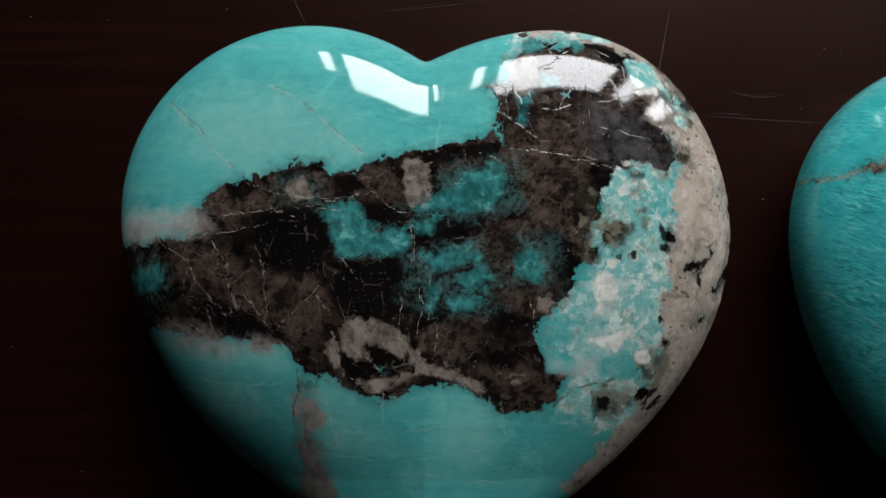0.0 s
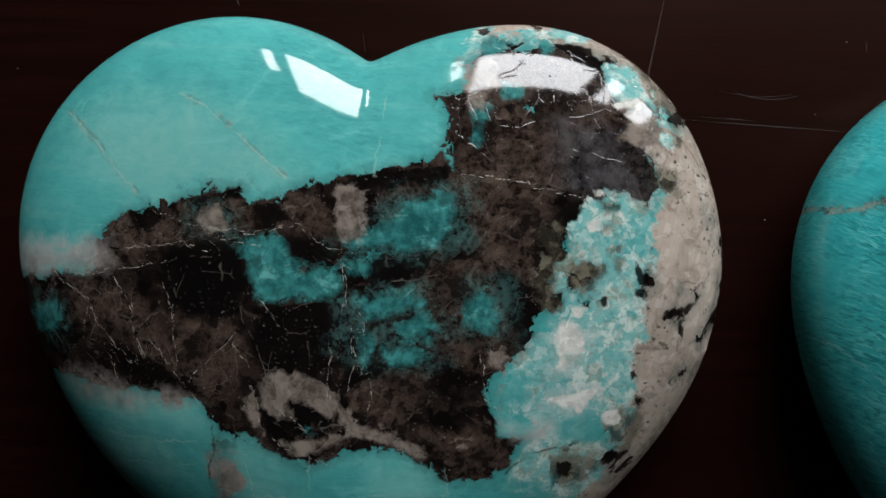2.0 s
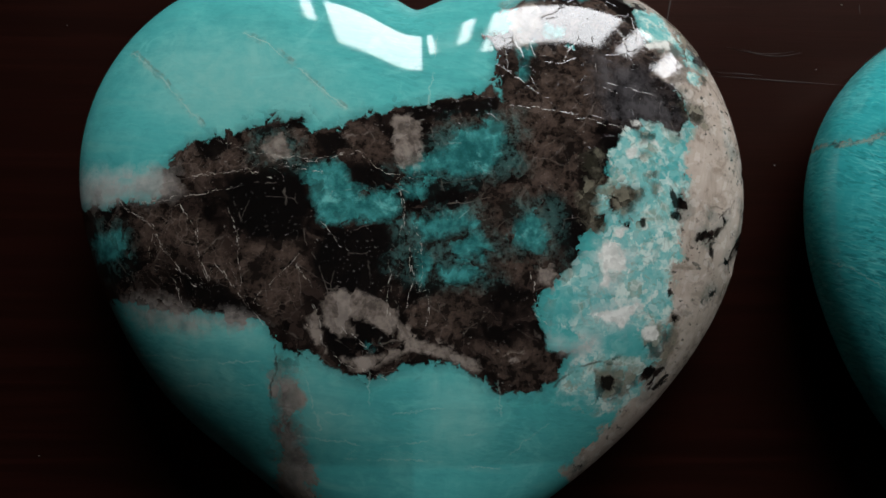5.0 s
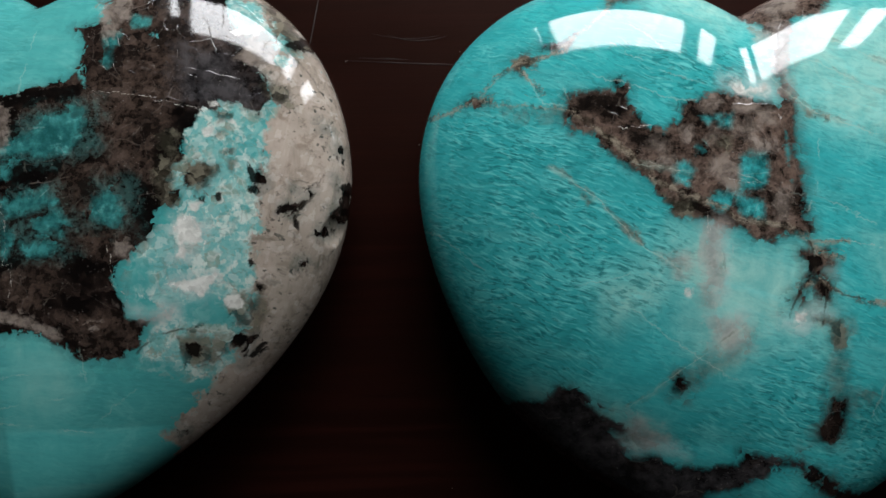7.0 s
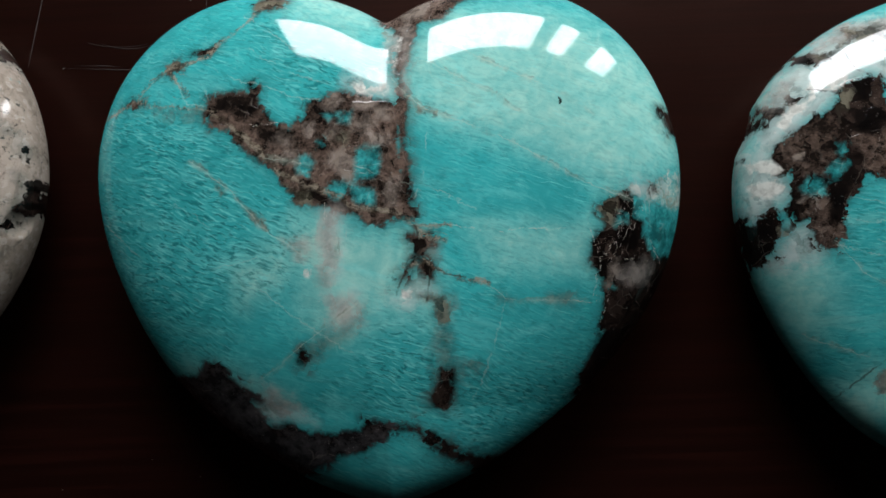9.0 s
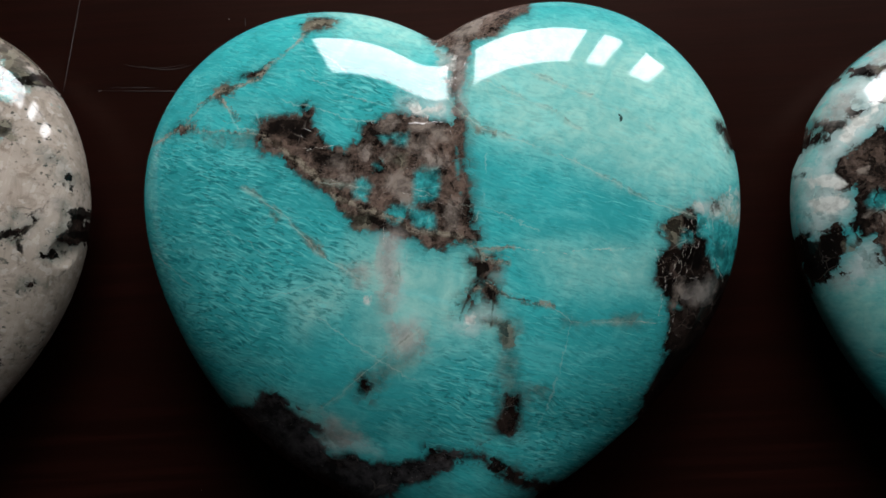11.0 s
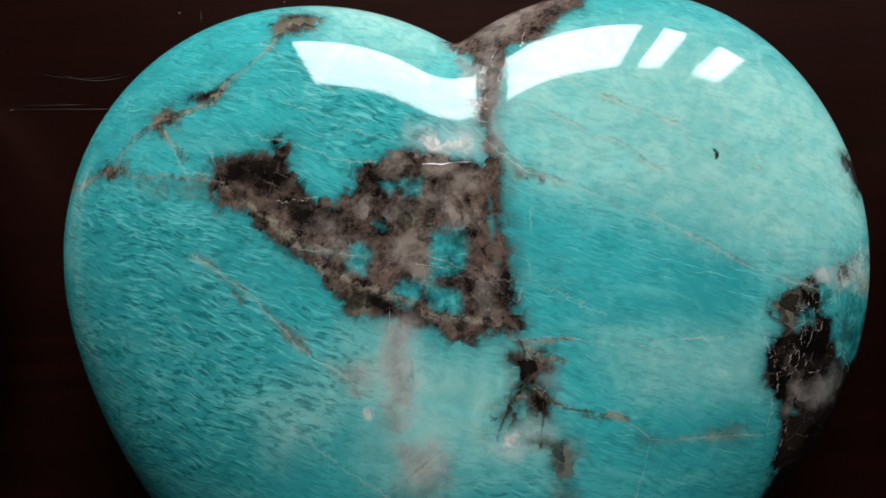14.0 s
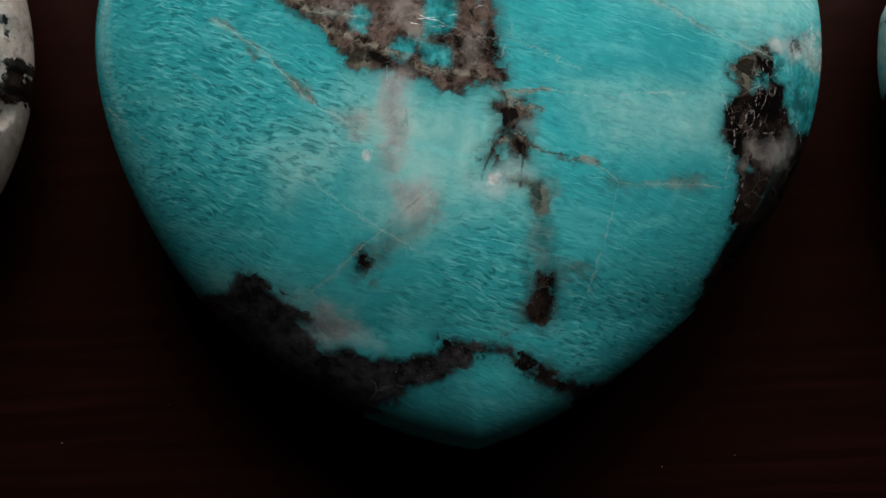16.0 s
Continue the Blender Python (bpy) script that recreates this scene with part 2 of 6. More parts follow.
    fine_net = g.cells(150, "DISTANCE_TO_EDGE", g.warped(300, 0.0012)).outputs["Distance"]
    crack = g.math("MULTIPLY", g.math("MAXIMUM", g.step(wide_net, 0.011, 0.002), g.math("MULTIPLY", g.step(fine_net, 0.020, 0.004), 0.6)), g.step(g.noise(210, 5.0, 0.65).outputs[0], 0.50, 0.62))
    smoke = g.mix(g.math("MULTIPLY", crack, 0.26), smoke, (0.28, 0.235, 0.20))
    # sparkle of tiny facets, painted as scattered pale specks
    spark = g.math("MULTIPLY", g.step(speck, 0.635, 0.69), g.step(drift, 0.46, 0.58))
    smoke = g.mix(g.math("MULTIPLY", spark, 0.28), smoke, (0.40, 0.37, 0.34))
    color = g.mix(mask("smudge", -2.2, 2.6, 1.5, 0.62), color, g.mix(g.step(fine, 0.35, 0.65), (0.020, 0.030, 0.026), (0.150, 0.150, 0.118)))
    dark_mask = mask("dark", -edge, edge)
    color = g.mix(g.math("MULTIPLY", mask("dark", -edge - 2.2, edge, 1.0), 0.45), color, (0.016, 0.07, 0.07))
    color = g.mix(dark_mask, color, smoke)
    # blue-green and cream islands inside the smoke
    island = g.mix(g.step(g.math("ADD", fine, centred(coarse, 1.0)), 0.25, 0.80), tuple(c * 0.40 for c in deep), tuple(0.15 * deep[i] + island_tone * mid[i] for i in range(3)))
    island = g.mix(g.math("MULTIPLY", g.step(g.math("ADD", drift, centred(fine, 0.6)), 0.56, 0.76), 0.50), island, light)
    island = g.mix(g.math("MULTIPLY", g.step(g.math("ADD", coarse, centred(tile[0], 0.10)), 0.55, 0.66), 0.60), island, (0.010, 0.018, 0.016))
    island = g.mix(g.math("MULTIPLY", crack, 0.5), island, (0.40, 0.50, 0.45))
    color = g.mix(mask("mist", -2.2, 2.4, 1.7, 0.55), color, g.mix(g.step(g.math("ADD", grit, centred(drift, 1.0)), 0.38, 0.66), (0.010, 0.016, 0.014), (0.062, 0.150, 0.138)))
    color = g.mix(mask("turq", -0.9, 1.0, 0.9, 0.92), color, island)
    gem = g.mix(g.step(g.math("ADD", fine, centred(drift, 0.8)), 0.3, 0.7), (0.085, 0.068, 0.056), (0.27, 0.222, 0.186))
    gem = g.mix(g.math("MULTIPLY", g.step(tile[1], 0.72, 0.95), 0.35), gem, (0.40, 0.34, 0.295))
    color = g.mix(mask("gem", -1.6 * edge, 1.9 * edge, 0.45 + 1.1 * edge, 0.82), color, gem)
    clay = g.mix(g.step(g.math("ADD", drift, centred(fine, 0.6)), 0.3, 0.7), (0.19, 0.178, 0.160), (0.40, 0.352, 0.315))
    color = g.mix(mask("taupe", -2.0, 2.0, 1.2, 0.66), color, clay)
    color = g.mix(mask("flake", -0.4, 0.4, 0.9), color, mosaic)
    moss = g.mix(g.step(g.math("ADD", fine, centred(tile[0], 0.5)), 0.3, 0.75), (0.022, 0.020, 0.014), (0.17, 0.155, 0.112))
    color = g.mix(mask("olive", -0.8, 0.9, 0.9, 0.82), color, moss)
    white = g.mix(g.step(g.math("ADD", fine, centred(crumbs[0], 0.3)), 0.3, 0.7), (0.52, 0.51, 0.46), (0.76, 0.75, 0.69))
    color = g.mix(mask("chalk", -0.9 * edge, 1.2 * edge, 0.2 + 1.0 * edge, 0.90), color, white)
    color = g.mix(mask("pit", -0.20, 0.25, 0.40, 0.95), color, (0.0045, 0.0036, 0.0032))

    # veins: fine bright threads inside a faint grey-green band, brown-flecked bands, dark cracks, glints
    sway = g.math("ADD", centred(coarse, 3.2), centred(fine, 1.2))
    broken = g.math("MULTIPLY", g.step(g.noise(150, 4.0).outputs[0], 0.34, 0.54), g.step(cloud, 0.24, 0.50))
    band = g.math("MULTIPLY", vein("light", 0.95, sway, 2.6), g.step(drift, 0.38, 0.62))
    color = g.mix(g.math("MULTIPLY", band, 0.36), color, g.mix(g.step(fine, 0.35, 0.65), (0.11, 0.19, 0.155), (0.42, 0.47, 0.39)))
    color = g.mix(g.math("MULTIPLY", g.math("MULTIPLY", vein("light", 0.15, sway, 2.4), broken), 0.36), color, (0.48, 0.55, 0.46))
    # a shadow line painted in dark colour along one side of each light vein
    vein_shadow = vein("light", 0.30, g.math("ADD", sway, 0.42), 2.4)
    color = g.mix(g.math("MULTIPLY", g.math("MULTIPLY", vein_shadow, g.step(drift, 0.48, 0.62)), 0.35), color, (0.09, 0.10, 0.075))
    fray = g.math("ADD", g.math("MULTIPLY", ragged, 0.50), g.math("ADD", centred(grit, 2.2), centred(drift, 1.5)))
    tan = vein("tan", 0.85, fray, 2.6)
    color = g.mix(g.math("MULTIPLY", g.math("MULTIPLY", tan, g.step(g.math("ADD", coarse, centred(grit, 0.8)), 0.28, 0.62)), 0.80), color, g.mix(g.step(g.math("ADD", fine, centred(crumbs[1], 0.3)), 0.36, 0.62), (0.045, 0.036, 0.025), (0.25, 0.215, 0.160)))
    rib = g.math("MULTIPLY", vein("tan", 0.16, fray, 2.4), g.step(fine, 0.40, 0.55))
    color = g.mix(g.math("MULTIPLY", rib, 0.34), color, (0.46, 0.385, 0.30))
    line = vein("crack", 0.30, sway, 2.4)
    color = g.mix(g.math("MULTIPLY", g.math("MULTIPLY", line, g.step(drift, 0.38, 0.54)), 0.65), color, (0.028, 0.024, 0.018))
    thin = g.math("MULTIPLY", vein("faint", 0.20, g.math("ADD", sway, centred(grit, 1.4)), 2.4), g.step(g.noise(170, 4.0).outputs[0], 0.40, 0.56))
    color = g.mix(g.math("MULTIPLY", thin, 0.26), color, (0.50, 0.60, 0.52))
    # glints along the cracks, painted into the colour as jagged pale dots
    jag = g.math("ADD", centred(coarse, 2.0), g.math("ADD", centred(crumbs[0], 0.55), centred(fine, 1.2)))
    glint = g.math("MULTIPLY", vein("glint", 0.095, jag, 2.4), g.step(g.noise(900, 4.0, 0.75).outputs[0], 0.42, 0.58))
    color = g.mix(g.math("MULTIPLY", glint, 0.66), color, (0.56, 0.51, 0.45))

    g.put(g.shader.inputs["Base Color"], color)
    g.put(g.shader.inputs["Roughness"], g.math("MULTIPLY_ADD", fine, 0.05))
    g.shader.inputs["Roughness"].links[0].from_node.inputs[2].default_value = 0.04
    g.shader.inputs["IOR"].default_value = 1.50
    quartz = g.math("ADD", g.math("ADD", crack, glint), g.math("MULTIPLY", g.math("ADD", grains[0], fine), 0.22))
    relief = g.math("ADD", g.math("MULTIPLY", quartz, g.math("MAXIMUM", dark_mask, g.math("MULTIPLY", mint, 0.6))), g.math("MULTIPLY", cloud, 0.35))
    g.bump(relief, 0.25, 0.00022)
    return g.material


def mahogany():
    g = Graph("dark_mahogany")
    grain = g.noise(55, 6.0, 0.6, g.mapped((0.30, 9.0, 1.0)), distortion=0.4)
    pores = g.noise(900, 3.0, 0.6, g.mapped((0.10, 2.2, 1.0)))
    broad = g.noise(7, 3.0, 0.5, g.mapped((0.5, 2.0, 1.0)))
    color = g.mix(g.step(grain.outputs[0], 0.40, 0.68), (0.0058, 0.0015, 0.0010), (0.0112, 0.0027, 0.0018))
    color = g.mix(g.math("MULTIPLY", g.step(broad.outputs[0], 0.4, 0.7), 0.5), color, (0.0085, 0.0020, 0.0013))
    color = g.mix(g.math("MULTIPLY", g.step(pores.outputs[0], 0.58, 0.70), 0.5), color, (0.007, 0.003, 0.0025))
    g.put(g.shader.inputs["Base Color"], color)
    smear = g.noise(26, 5.0, 0.6)
    g.put(g.shader.inputs["Roughness"], g.math("MULTIPLY_ADD", smear.outputs[0], 0.14))
    g.shader.inputs["Roughness"].links[0].from_node.inputs[2].default_value = 0.27
    g.shader.inputs["Specular IOR Level"].default_value = 0.25
    g.shader.inputs["Specular Tint"].default_value = (1.0, 0.50, 0.38, 1)
    g.bump(g.math("ADD", pores.outputs[0], g.math("MULTIPLY", grain.outputs[0], 0.8)), 0.11, 0.0002)
    return g.material


TEAL = ((0.015, 0.205, 0.212), (0.048, 0.470, 0.468), (0.21, 0.72, 0.685), (0.45, 0.73, 0.61))
STONE_A = amazonite("amazonite_smoky", -6, ((0.030, 0.225, 0.222), (0.085, 0.425, 0.400), (0.20, 0.60, 0.55), (0.23, 0.50, 0.44)), 0.30, 0.30, 0.93, 0.75, 1.0, 0.62, 0.85)
STONE_B = amazonite("amazonite_streaked", -19, TEAL, 1.0, 0.75, 0.85, 0.62, 0.75, 0.90, 1.75)
STONE_C = amazonite("amazonite_pale", -5, TEAL, 0.60, 0.40, 0.85, 0.85, 1.1, 0.66, 1.4)
WOOD = mahogany()
SCRATCH = plain("scratched_lacquer", (0.024, 0.0125, 0.0095), 0.8, 900.0)
DUST = plain("dust", (0.16, 0.13, 0.115), 0.9, 900.0)
PLASTER = plain("grey_plaster", (0.04, 0.034, 0.03), 0.85, 30.0)
BOUNCE_PLASTER = plain("blue_grey_plaster", (0.06, 0.068, 0.076), 0.85, 30.0)
FLOORING = plain("dark_floor", (0.05, 0.035, 0.028), 0.5, 12.0)
PAINT = plain("window_paint", (0.20, 0.18, 0.165), 0.5, 60.0)


# ---- helpers for meshes ----
def part(name, bm, material, parent=None, label=""):
    data = bpy.data.meshes.new(name)
    bm.to_mesh(data)
    bm.free()
    data.materials.append(material)
    ob = new(name, data)
    ob.parent = parent
    if label:
        ob["label"] = label
    return ob


def block(x0, x1, y0, y1, z0, z1, bevel=0.0):
    bm = bmesh.new()
    bmesh.ops.create_cube(bm, size=1)
    for v in bm.verts:
        v.co = Vector(((x0 + x1) / 2 + v.co.x * (x1 - x0), (y0 + y1) / 2 + v.co.y * (y1 - y0), (z0 + z1) / 2 + v.co.z * (z1 - z0)))
    if bevel:
        bmesh.ops.bevel(bm, geom=bm.edges[:], offset=bevel, segments=3, profile=0.5, affect="EDGES")
    return bm


def joined(*boxes):
    """Several bevelled boxes as one mesh."""
    bm = bmesh.new()
    for box in boxes:
        one = block(*box)
        data = bpy.data.meshes.new("piece")
        one.to_mesh(data)
        one.free()
        bm.from_mesh(data)
        bpy.data.meshes.remove(data)
    return bm


# ---- the room ----
FLOOR_Z, CEILING_Z = -0.75, 1.75
WEST, EAST, SOUTH, NORTH = -2.2, 2.6, -1.8, WINDOW_Y
tagged(part("floor", block(WEST, EAST, SOUTH, NORTH, FLOOR_Z - 0.1, FLOOR_Z), FLOORING), "dark wooden floor of the dim room", "floor", kind="structure")
tagged(part("ceiling", block(WEST, EAST, SOUTH, NORTH + WALL, CEILING_Z, CEILING_Z + 0.1), PLASTER), "plain grey plaster ceiling of the room", "ceiling", kind="structure")
# unseen wall, paler and bluer than the others to bounce light onto the tips
tagged(part("wall_south", block(WEST - 0.1, EAST + 0.1, SOUTH - 0.1, SOUTH, FLOOR_Z, CEILING_Z), BOUNCE_PLASTER), "unseen blue-grey plaster end wall, added to bounce soft light", "wall", kind="structure")
tagged(part("wall_west", block(WEST - 0.1, WEST, SOUTH, NORTH + WALL, FLOOR_Z, CEILING_Z), PLASTER), "plain grey plaster side wall of the room", "wall", kind="structure")
tagged(part("wall_east", block(EAST, EAST + 0.1, SOUTH, NORTH + WALL, FLOOR_Z, CEILING_Z), PLASTER), "plain grey plaster side wall of the room", "wall", kind="structure")
edges = [WEST] + [v for p in PANES for v in p[:2]] + [EAST]
wall_boxes = [(WEST, EAST, NORTH, NORTH + WALL, FLOOR_Z, SILL), (WEST, EAST, NORTH, NORTH + WALL, HEAD, CEILING_Z)]
wall_boxes += [(edges[i], edges[i + 1], NORTH, NORTH + WALL, SILL, HEAD) for i in range(0, len(edges), 2)]
tagged(part("wall_north", joined(*wall_boxes), PLASTER), "grey plaster wall pierced by a row of windows", "wall", kind="structure")
for i, (x0, x1, deep) in enumerate(PANES):
    w = 0.006
    frame_boxes = [(x0, x0 + w, NORTH + deep + 0.005, NORTH + deep + 0.035, SILL, HEAD), (x1 - w, x1, NORTH + deep + 0.005, NORTH + deep + 0.035, SILL, HEAD),
                   (x0 + w, x1 - w, NORTH + deep + 0.005, NORTH + deep + 0.035, SILL, SILL + w), (x0 + w, x1 - w, NORTH + deep + 0.005, NORTH + deep + 0.035, HEAD - w, HEAD)]
    tagged(part("window_%d" % (i + 1), joined(*frame_boxes), PAINT), "painted window frame with bright overcast daylight behind", "window", kind="structure")

# ---- the table ----
TABLE = (-0.75, 1.05, -0.45, 0.56)
table = tagged(new("table"), "dark polished mahogany table with fine scratches and dust", "table")
table.location = (0.15, 0.08, FLOOR_Z)


def table_part(name, bm, material, label=""):
    for v in bm.verts:
        v.co -= table.location
    return part(name, bm, material, table, label)


top = table_part("tabletop", block(*TABLE, -0.032, 0.0, 0.004), WOOD)
for sx in (0, 1):
    for sy in (0, 1):
        x, y = (TABLE[0] + 0.08, TABLE[1] - 0.08)[sx], (TABLE[2] + 0.08, TABLE[3] - 0.08)[sy]
        table_part("leg", block(x - 0.03, x + 0.03, y - 0.03, y + 0.03, FLOOR_Z, -0.032, 0.004), WOOD)
table_part("apron", block(TABLE[0] + 0.11, TABLE[1] - 0.11, TABLE[2] + 0.07, TABLE[2] + 0.09, -0.11, -0.032), WOOD)
table_part("apron", block(TABLE[0] + 0.11, TABLE[1] - 0.11, TABLE[3] - 0.09, TABLE[3] - 0.07, -0.11, -0.032), WOOD)


# ---- the stone hearts ----
ORDER = 7
CUSP_WIDTH, TIP_WIDTH = 0.35, 0.25
WAIST, FLAT, STEEP = 0.0135, 2.5, 2.7      # height of the widest line; the dome's two exponents


GROOVE, GROOVE_WIDTH = 0.0006, 0.012
BLUNT_RIM, BLUNT_TOP = 0.015, 0.45
LEAN_BACK, TIP_DROP = 0.6, 0.10       # how much thicker a heart is at its lobes, per metre, and thinner at its tip


def heart_radius(turns, angle, cusp, blunt=0.0):
    """Radius of a heart's widest line: a short Fourier sum, a notch and a tip; blunt rounds the notch."""
    r = np.full_like(angle, turns[0])
    for k in range(1, ORDER + 1):
        r += turns[2 * k - 1] * np.cos(k * angle) + turns[2 * k] * np.sin(k * angle)
    away = np.abs((angle - cusp + np.pi) % (2 * np.pi) - np.pi)
    r += turns[-2] * np.exp(-np.sqrt(away ** 2 + blunt ** 2) / CUSP_WIDTH)
    away = np.abs((angle + np.pi / 2 + np.pi) % (2 * np.pi) - np.pi)
    return r + turns[-1] * np.exp(-away / TIP_WIDTH)


def inside_field(x, y, loops, reach=24.0):
    """Signed distance in millimetres to a set of closed loops, positive inside; far from all of them -60."""
    best = np.full_like(x, -60.0)
    for loop in loops:
        us, vs = [p[0] for p in loop], [p[1] for p in loop]
        near = np.flatnonzero((x > min(us) - reach) & (x < max(us) + reach) & (y > min(vs) - reach) & (y < max(vs) + reach))
        u, v = x[near], y[near]
        dist, inside = np.full_like(u, 1e9), np.zeros(u.shape, bool)
        for (ax, ay), (bx, by) in zip(loop, loop[1:] + loop[:1]):
            dx, dy = bx - ax, by - ay
            s = np.clip(((u - ax) * dx + (v - ay) * dy) / max(dx * dx + dy * dy, 1e-9), 0, 1)
            dist = np.minimum(dist, (u - ax - s * dx) ** 2 + (v - ay - s * dy) ** 2)
            if ay != by:
                inside ^= ((ay > v) != (by > v)) & (u < (bx - ax) * (v - ay) / (by - ay) + ax)
        dist = np.sqrt(dist)
        best[near] = np.maximum(best[near], np.where(inside, dist, -dist))
    return best


def line_field(x, y, lines, reach=5.0):
    """Distance in millimetres to a set of open lines, and the same with its side as sign."""
    best, side = np.full_like(x, 3600.0), np.full_like(x, 60.0)
    for run in lines:
        for (ax, ay), (bx, by) in zip(run, run[1:]):
            dx, dy = bx - ax, by - ay
            length = max(math.hypot(dx, dy), 1e-6)
            near = np.flatnonzero((x > min(ax, bx) - reach) & (x < max(ax, bx) + reach) & (y > min(ay, by) - reach) & (y < max(ay, by) + reach))
            u, v = x[near], y[near]
            s = np.clip(((u - ax) * dx + (v - ay) * dy) / length ** 2, 0, 1)
            dist = (u - ax - s * dx) ** 2 + (v - ay - s * dy) ** 2
            across = ((u - ax) * dy - (v - ay) * dx) / length
            nearer = dist < best[near]
            side[near[nearer]] = across[nearer]
            best[near[nearer]] = dist[nearer]
    return np.sqrt(best), side


def stone_heart(turns, cusp, centre, dome, material, patches, veins, label, minerals, crease, dents=()):
    around, up, down = 640, 150, 50
    angle = np.linspace(-np.pi, np.pi, around, endpoint=False)
    x, y, z = [], [], []
    for i in range(1, up + down):
        f = np.pi / 2 * i / up if i <= up else np.pi / 2 * (1 - (i - up) / down)
        rho = np.sin(f)
        edge = heart_radius(turns, angle, cusp, BLUNT_RIM + BLUNT_TOP * (1 - rho))
        low = np.clip((0.022 - rho * edge * np.sin(angle)) / 0.062, 0, 1)
        low = low * low * (3 - 2 * low) if i <= up else 0.0
        tip = np.clip((-rho * edge * np.sin(angle) - 0.036) / 0.022, 0, 1) if i <= up else 0.0
        rise = np.maximum(1 - rho ** (FLAT - 0.30 * low), 0.0) ** (1 / (STEEP - (1.00 - 0.65 * tip) * low))
        x.append(rho * edge * np.cos(angle))
        y.append(rho * edge * np.sin(angle))
        z.append(WAIST + dome * rise if i <= up else np.full(around, max(WAIST - WAIST * 1.04 * float(rise), 0.0)))
    x, y, z = (np.concatenate(v) for v in (x, y, z))
    x, y, z = np.append(x, (0, 0)), np.append(y, (0, 0)), np.append(z, (WAIST + dome, 0.0))
    z = np.where(z > WAIST, WAIST + (z - WAIST) * (1 + LEAN_BACK * (y - 0.01) - TIP_DROP * np.clip((-y - 0.028) / 0.035, 0, 1) ** 1.5), z)
    # the groove that runs from the notch into the dome
    off = x - y * math.cos(cusp) / math.sin(cusp)
    along = np.clip((y - 0.006) / 0.038, 0, 1)
    along = along * along * (3 - 2 * along)
    rise = np.concatenate([np.full(around, np.sqrt(np.clip((1 - np.sin(np.pi / 2 * i / up)) / 0.08, 0, 1)) if i <= up else 0.0) for i in range(1, up + down)] + [np.zeros(2)])
    z = z - (GROOVE * np.exp(-off ** 2 / (2 * GROOVE_WIDTH ** 2)) + crease * np.exp(-off ** 2 / (2 * 0.0045 ** 2))) * along * rise
    # chips and pits: place, reach and depth in metres
    for dx, dy, dz, reach, depth in dents:
        near = np.sqrt((x - dx) ** 2 + (y - dy) ** 2 + (z - dz) ** 2) / reach
        bite = depth * np.clip(1 - near, 0, 1) ** 0.7
        length = np.hypot(x, y) + 1e-9
        x, y, z = x - bite * x / length, y - bite * y / length, np.maximum(z - 0.35 * bite, 0.0)
    n, rings = len(x), up + down - 1
    i, j = np.meshgrid(np.arange(rings - 1), np.arange(around), indexing="ij")
    k = (j + 1) % around
    quads = np.stack([i * around + j, (i + 1) * around + j, (i + 1) * around + k, i * around + k], -1).reshape(-1, 4)
    j = np.arange(around)
    k = (j + 1) % around
    tops = np.stack([np.full(around, n - 2), j, k], -1)
    low = (rings - 1) * around
    bottoms = np.stack([np.full(around, n - 1), low + k, low + j], -1)
    points = np.stack([x, y, z], -1)
    faces = quads.tolist() + tops.tolist() + bottoms.tolist()
    whole = bpy.data.meshes.new("whole")
    whole.from_pydata(points.tolist(), [], faces)
    normals = np.empty(n * 3, np.float32)
    whole.vertex_normals.foreach_get("vector", normals)
    normals = normals.reshape(-1, 3)
    bpy.data.meshes.remove(whole)
    fields = {}
    for name in ("dark", "brown", "grey", "black", "turq", "cream", "white", "mint", "pale", "deep", "gem", "smudge", "taupe", "flake", "olive", "chalk", "pit", "mist"):
        fields[name] = inside_field(x * 1000, y * 1000, patches.get(name, []))
    for name in ("light", "tan", "crack", "glint", "faint"):
        fields[name], fields[name + "_side"] = line_field(x * 1000, y * 1000, veins.get(name, []))
    # which mineral each face belongs to
    owner = np.zeros(len(faces), int)
    upper = np.array([f[0] for f in faces])
    for k, (_, _, kind, which) in enumerate(minerals):
        zone = inside_field(x * 1000, y * 1000, [patches[kind][w] for w in which])
        owner[(zone[upper] > 0) & (owner == 0)] = k + 1
    heart = tagged(new("stone_heart"), label, "stone heart", "polished stone hearts in a row")
    heart.location = (*centre, 0.0)
    for k, (name, words) in enumerate([("body", "")] + [m[:2] for m in minerals]):
        mine = [faces[f] for f in np.flatnonzero(owner == k)]
        used = np.unique(np.concatenate([np.array(f) for f in mine]))
        renumber = np.full(n, -1)
        renumber[used] = np.arange(len(used))
        data = bpy.data.meshes.new(name)
        data.from_pydata(points[used].tolist(), [], [[int(renumber[v]) for v in f] for f in mine])
        data.polygons.foreach_set("use_smooth", np.ones(len(data.polygons), bool))
        for field, values in fields.items():
            data.attributes.new(field, "FLOAT", "POINT").data.foreach_set("value", values[used].astype(np.float32))
        data.normals_split_custom_set_from_vertices(normals[used].tolist())
        data.materials.append(material)
        piece = new(name, data)
        piece.parent = heart
        if words:
            piece["label"] = words
    return heart


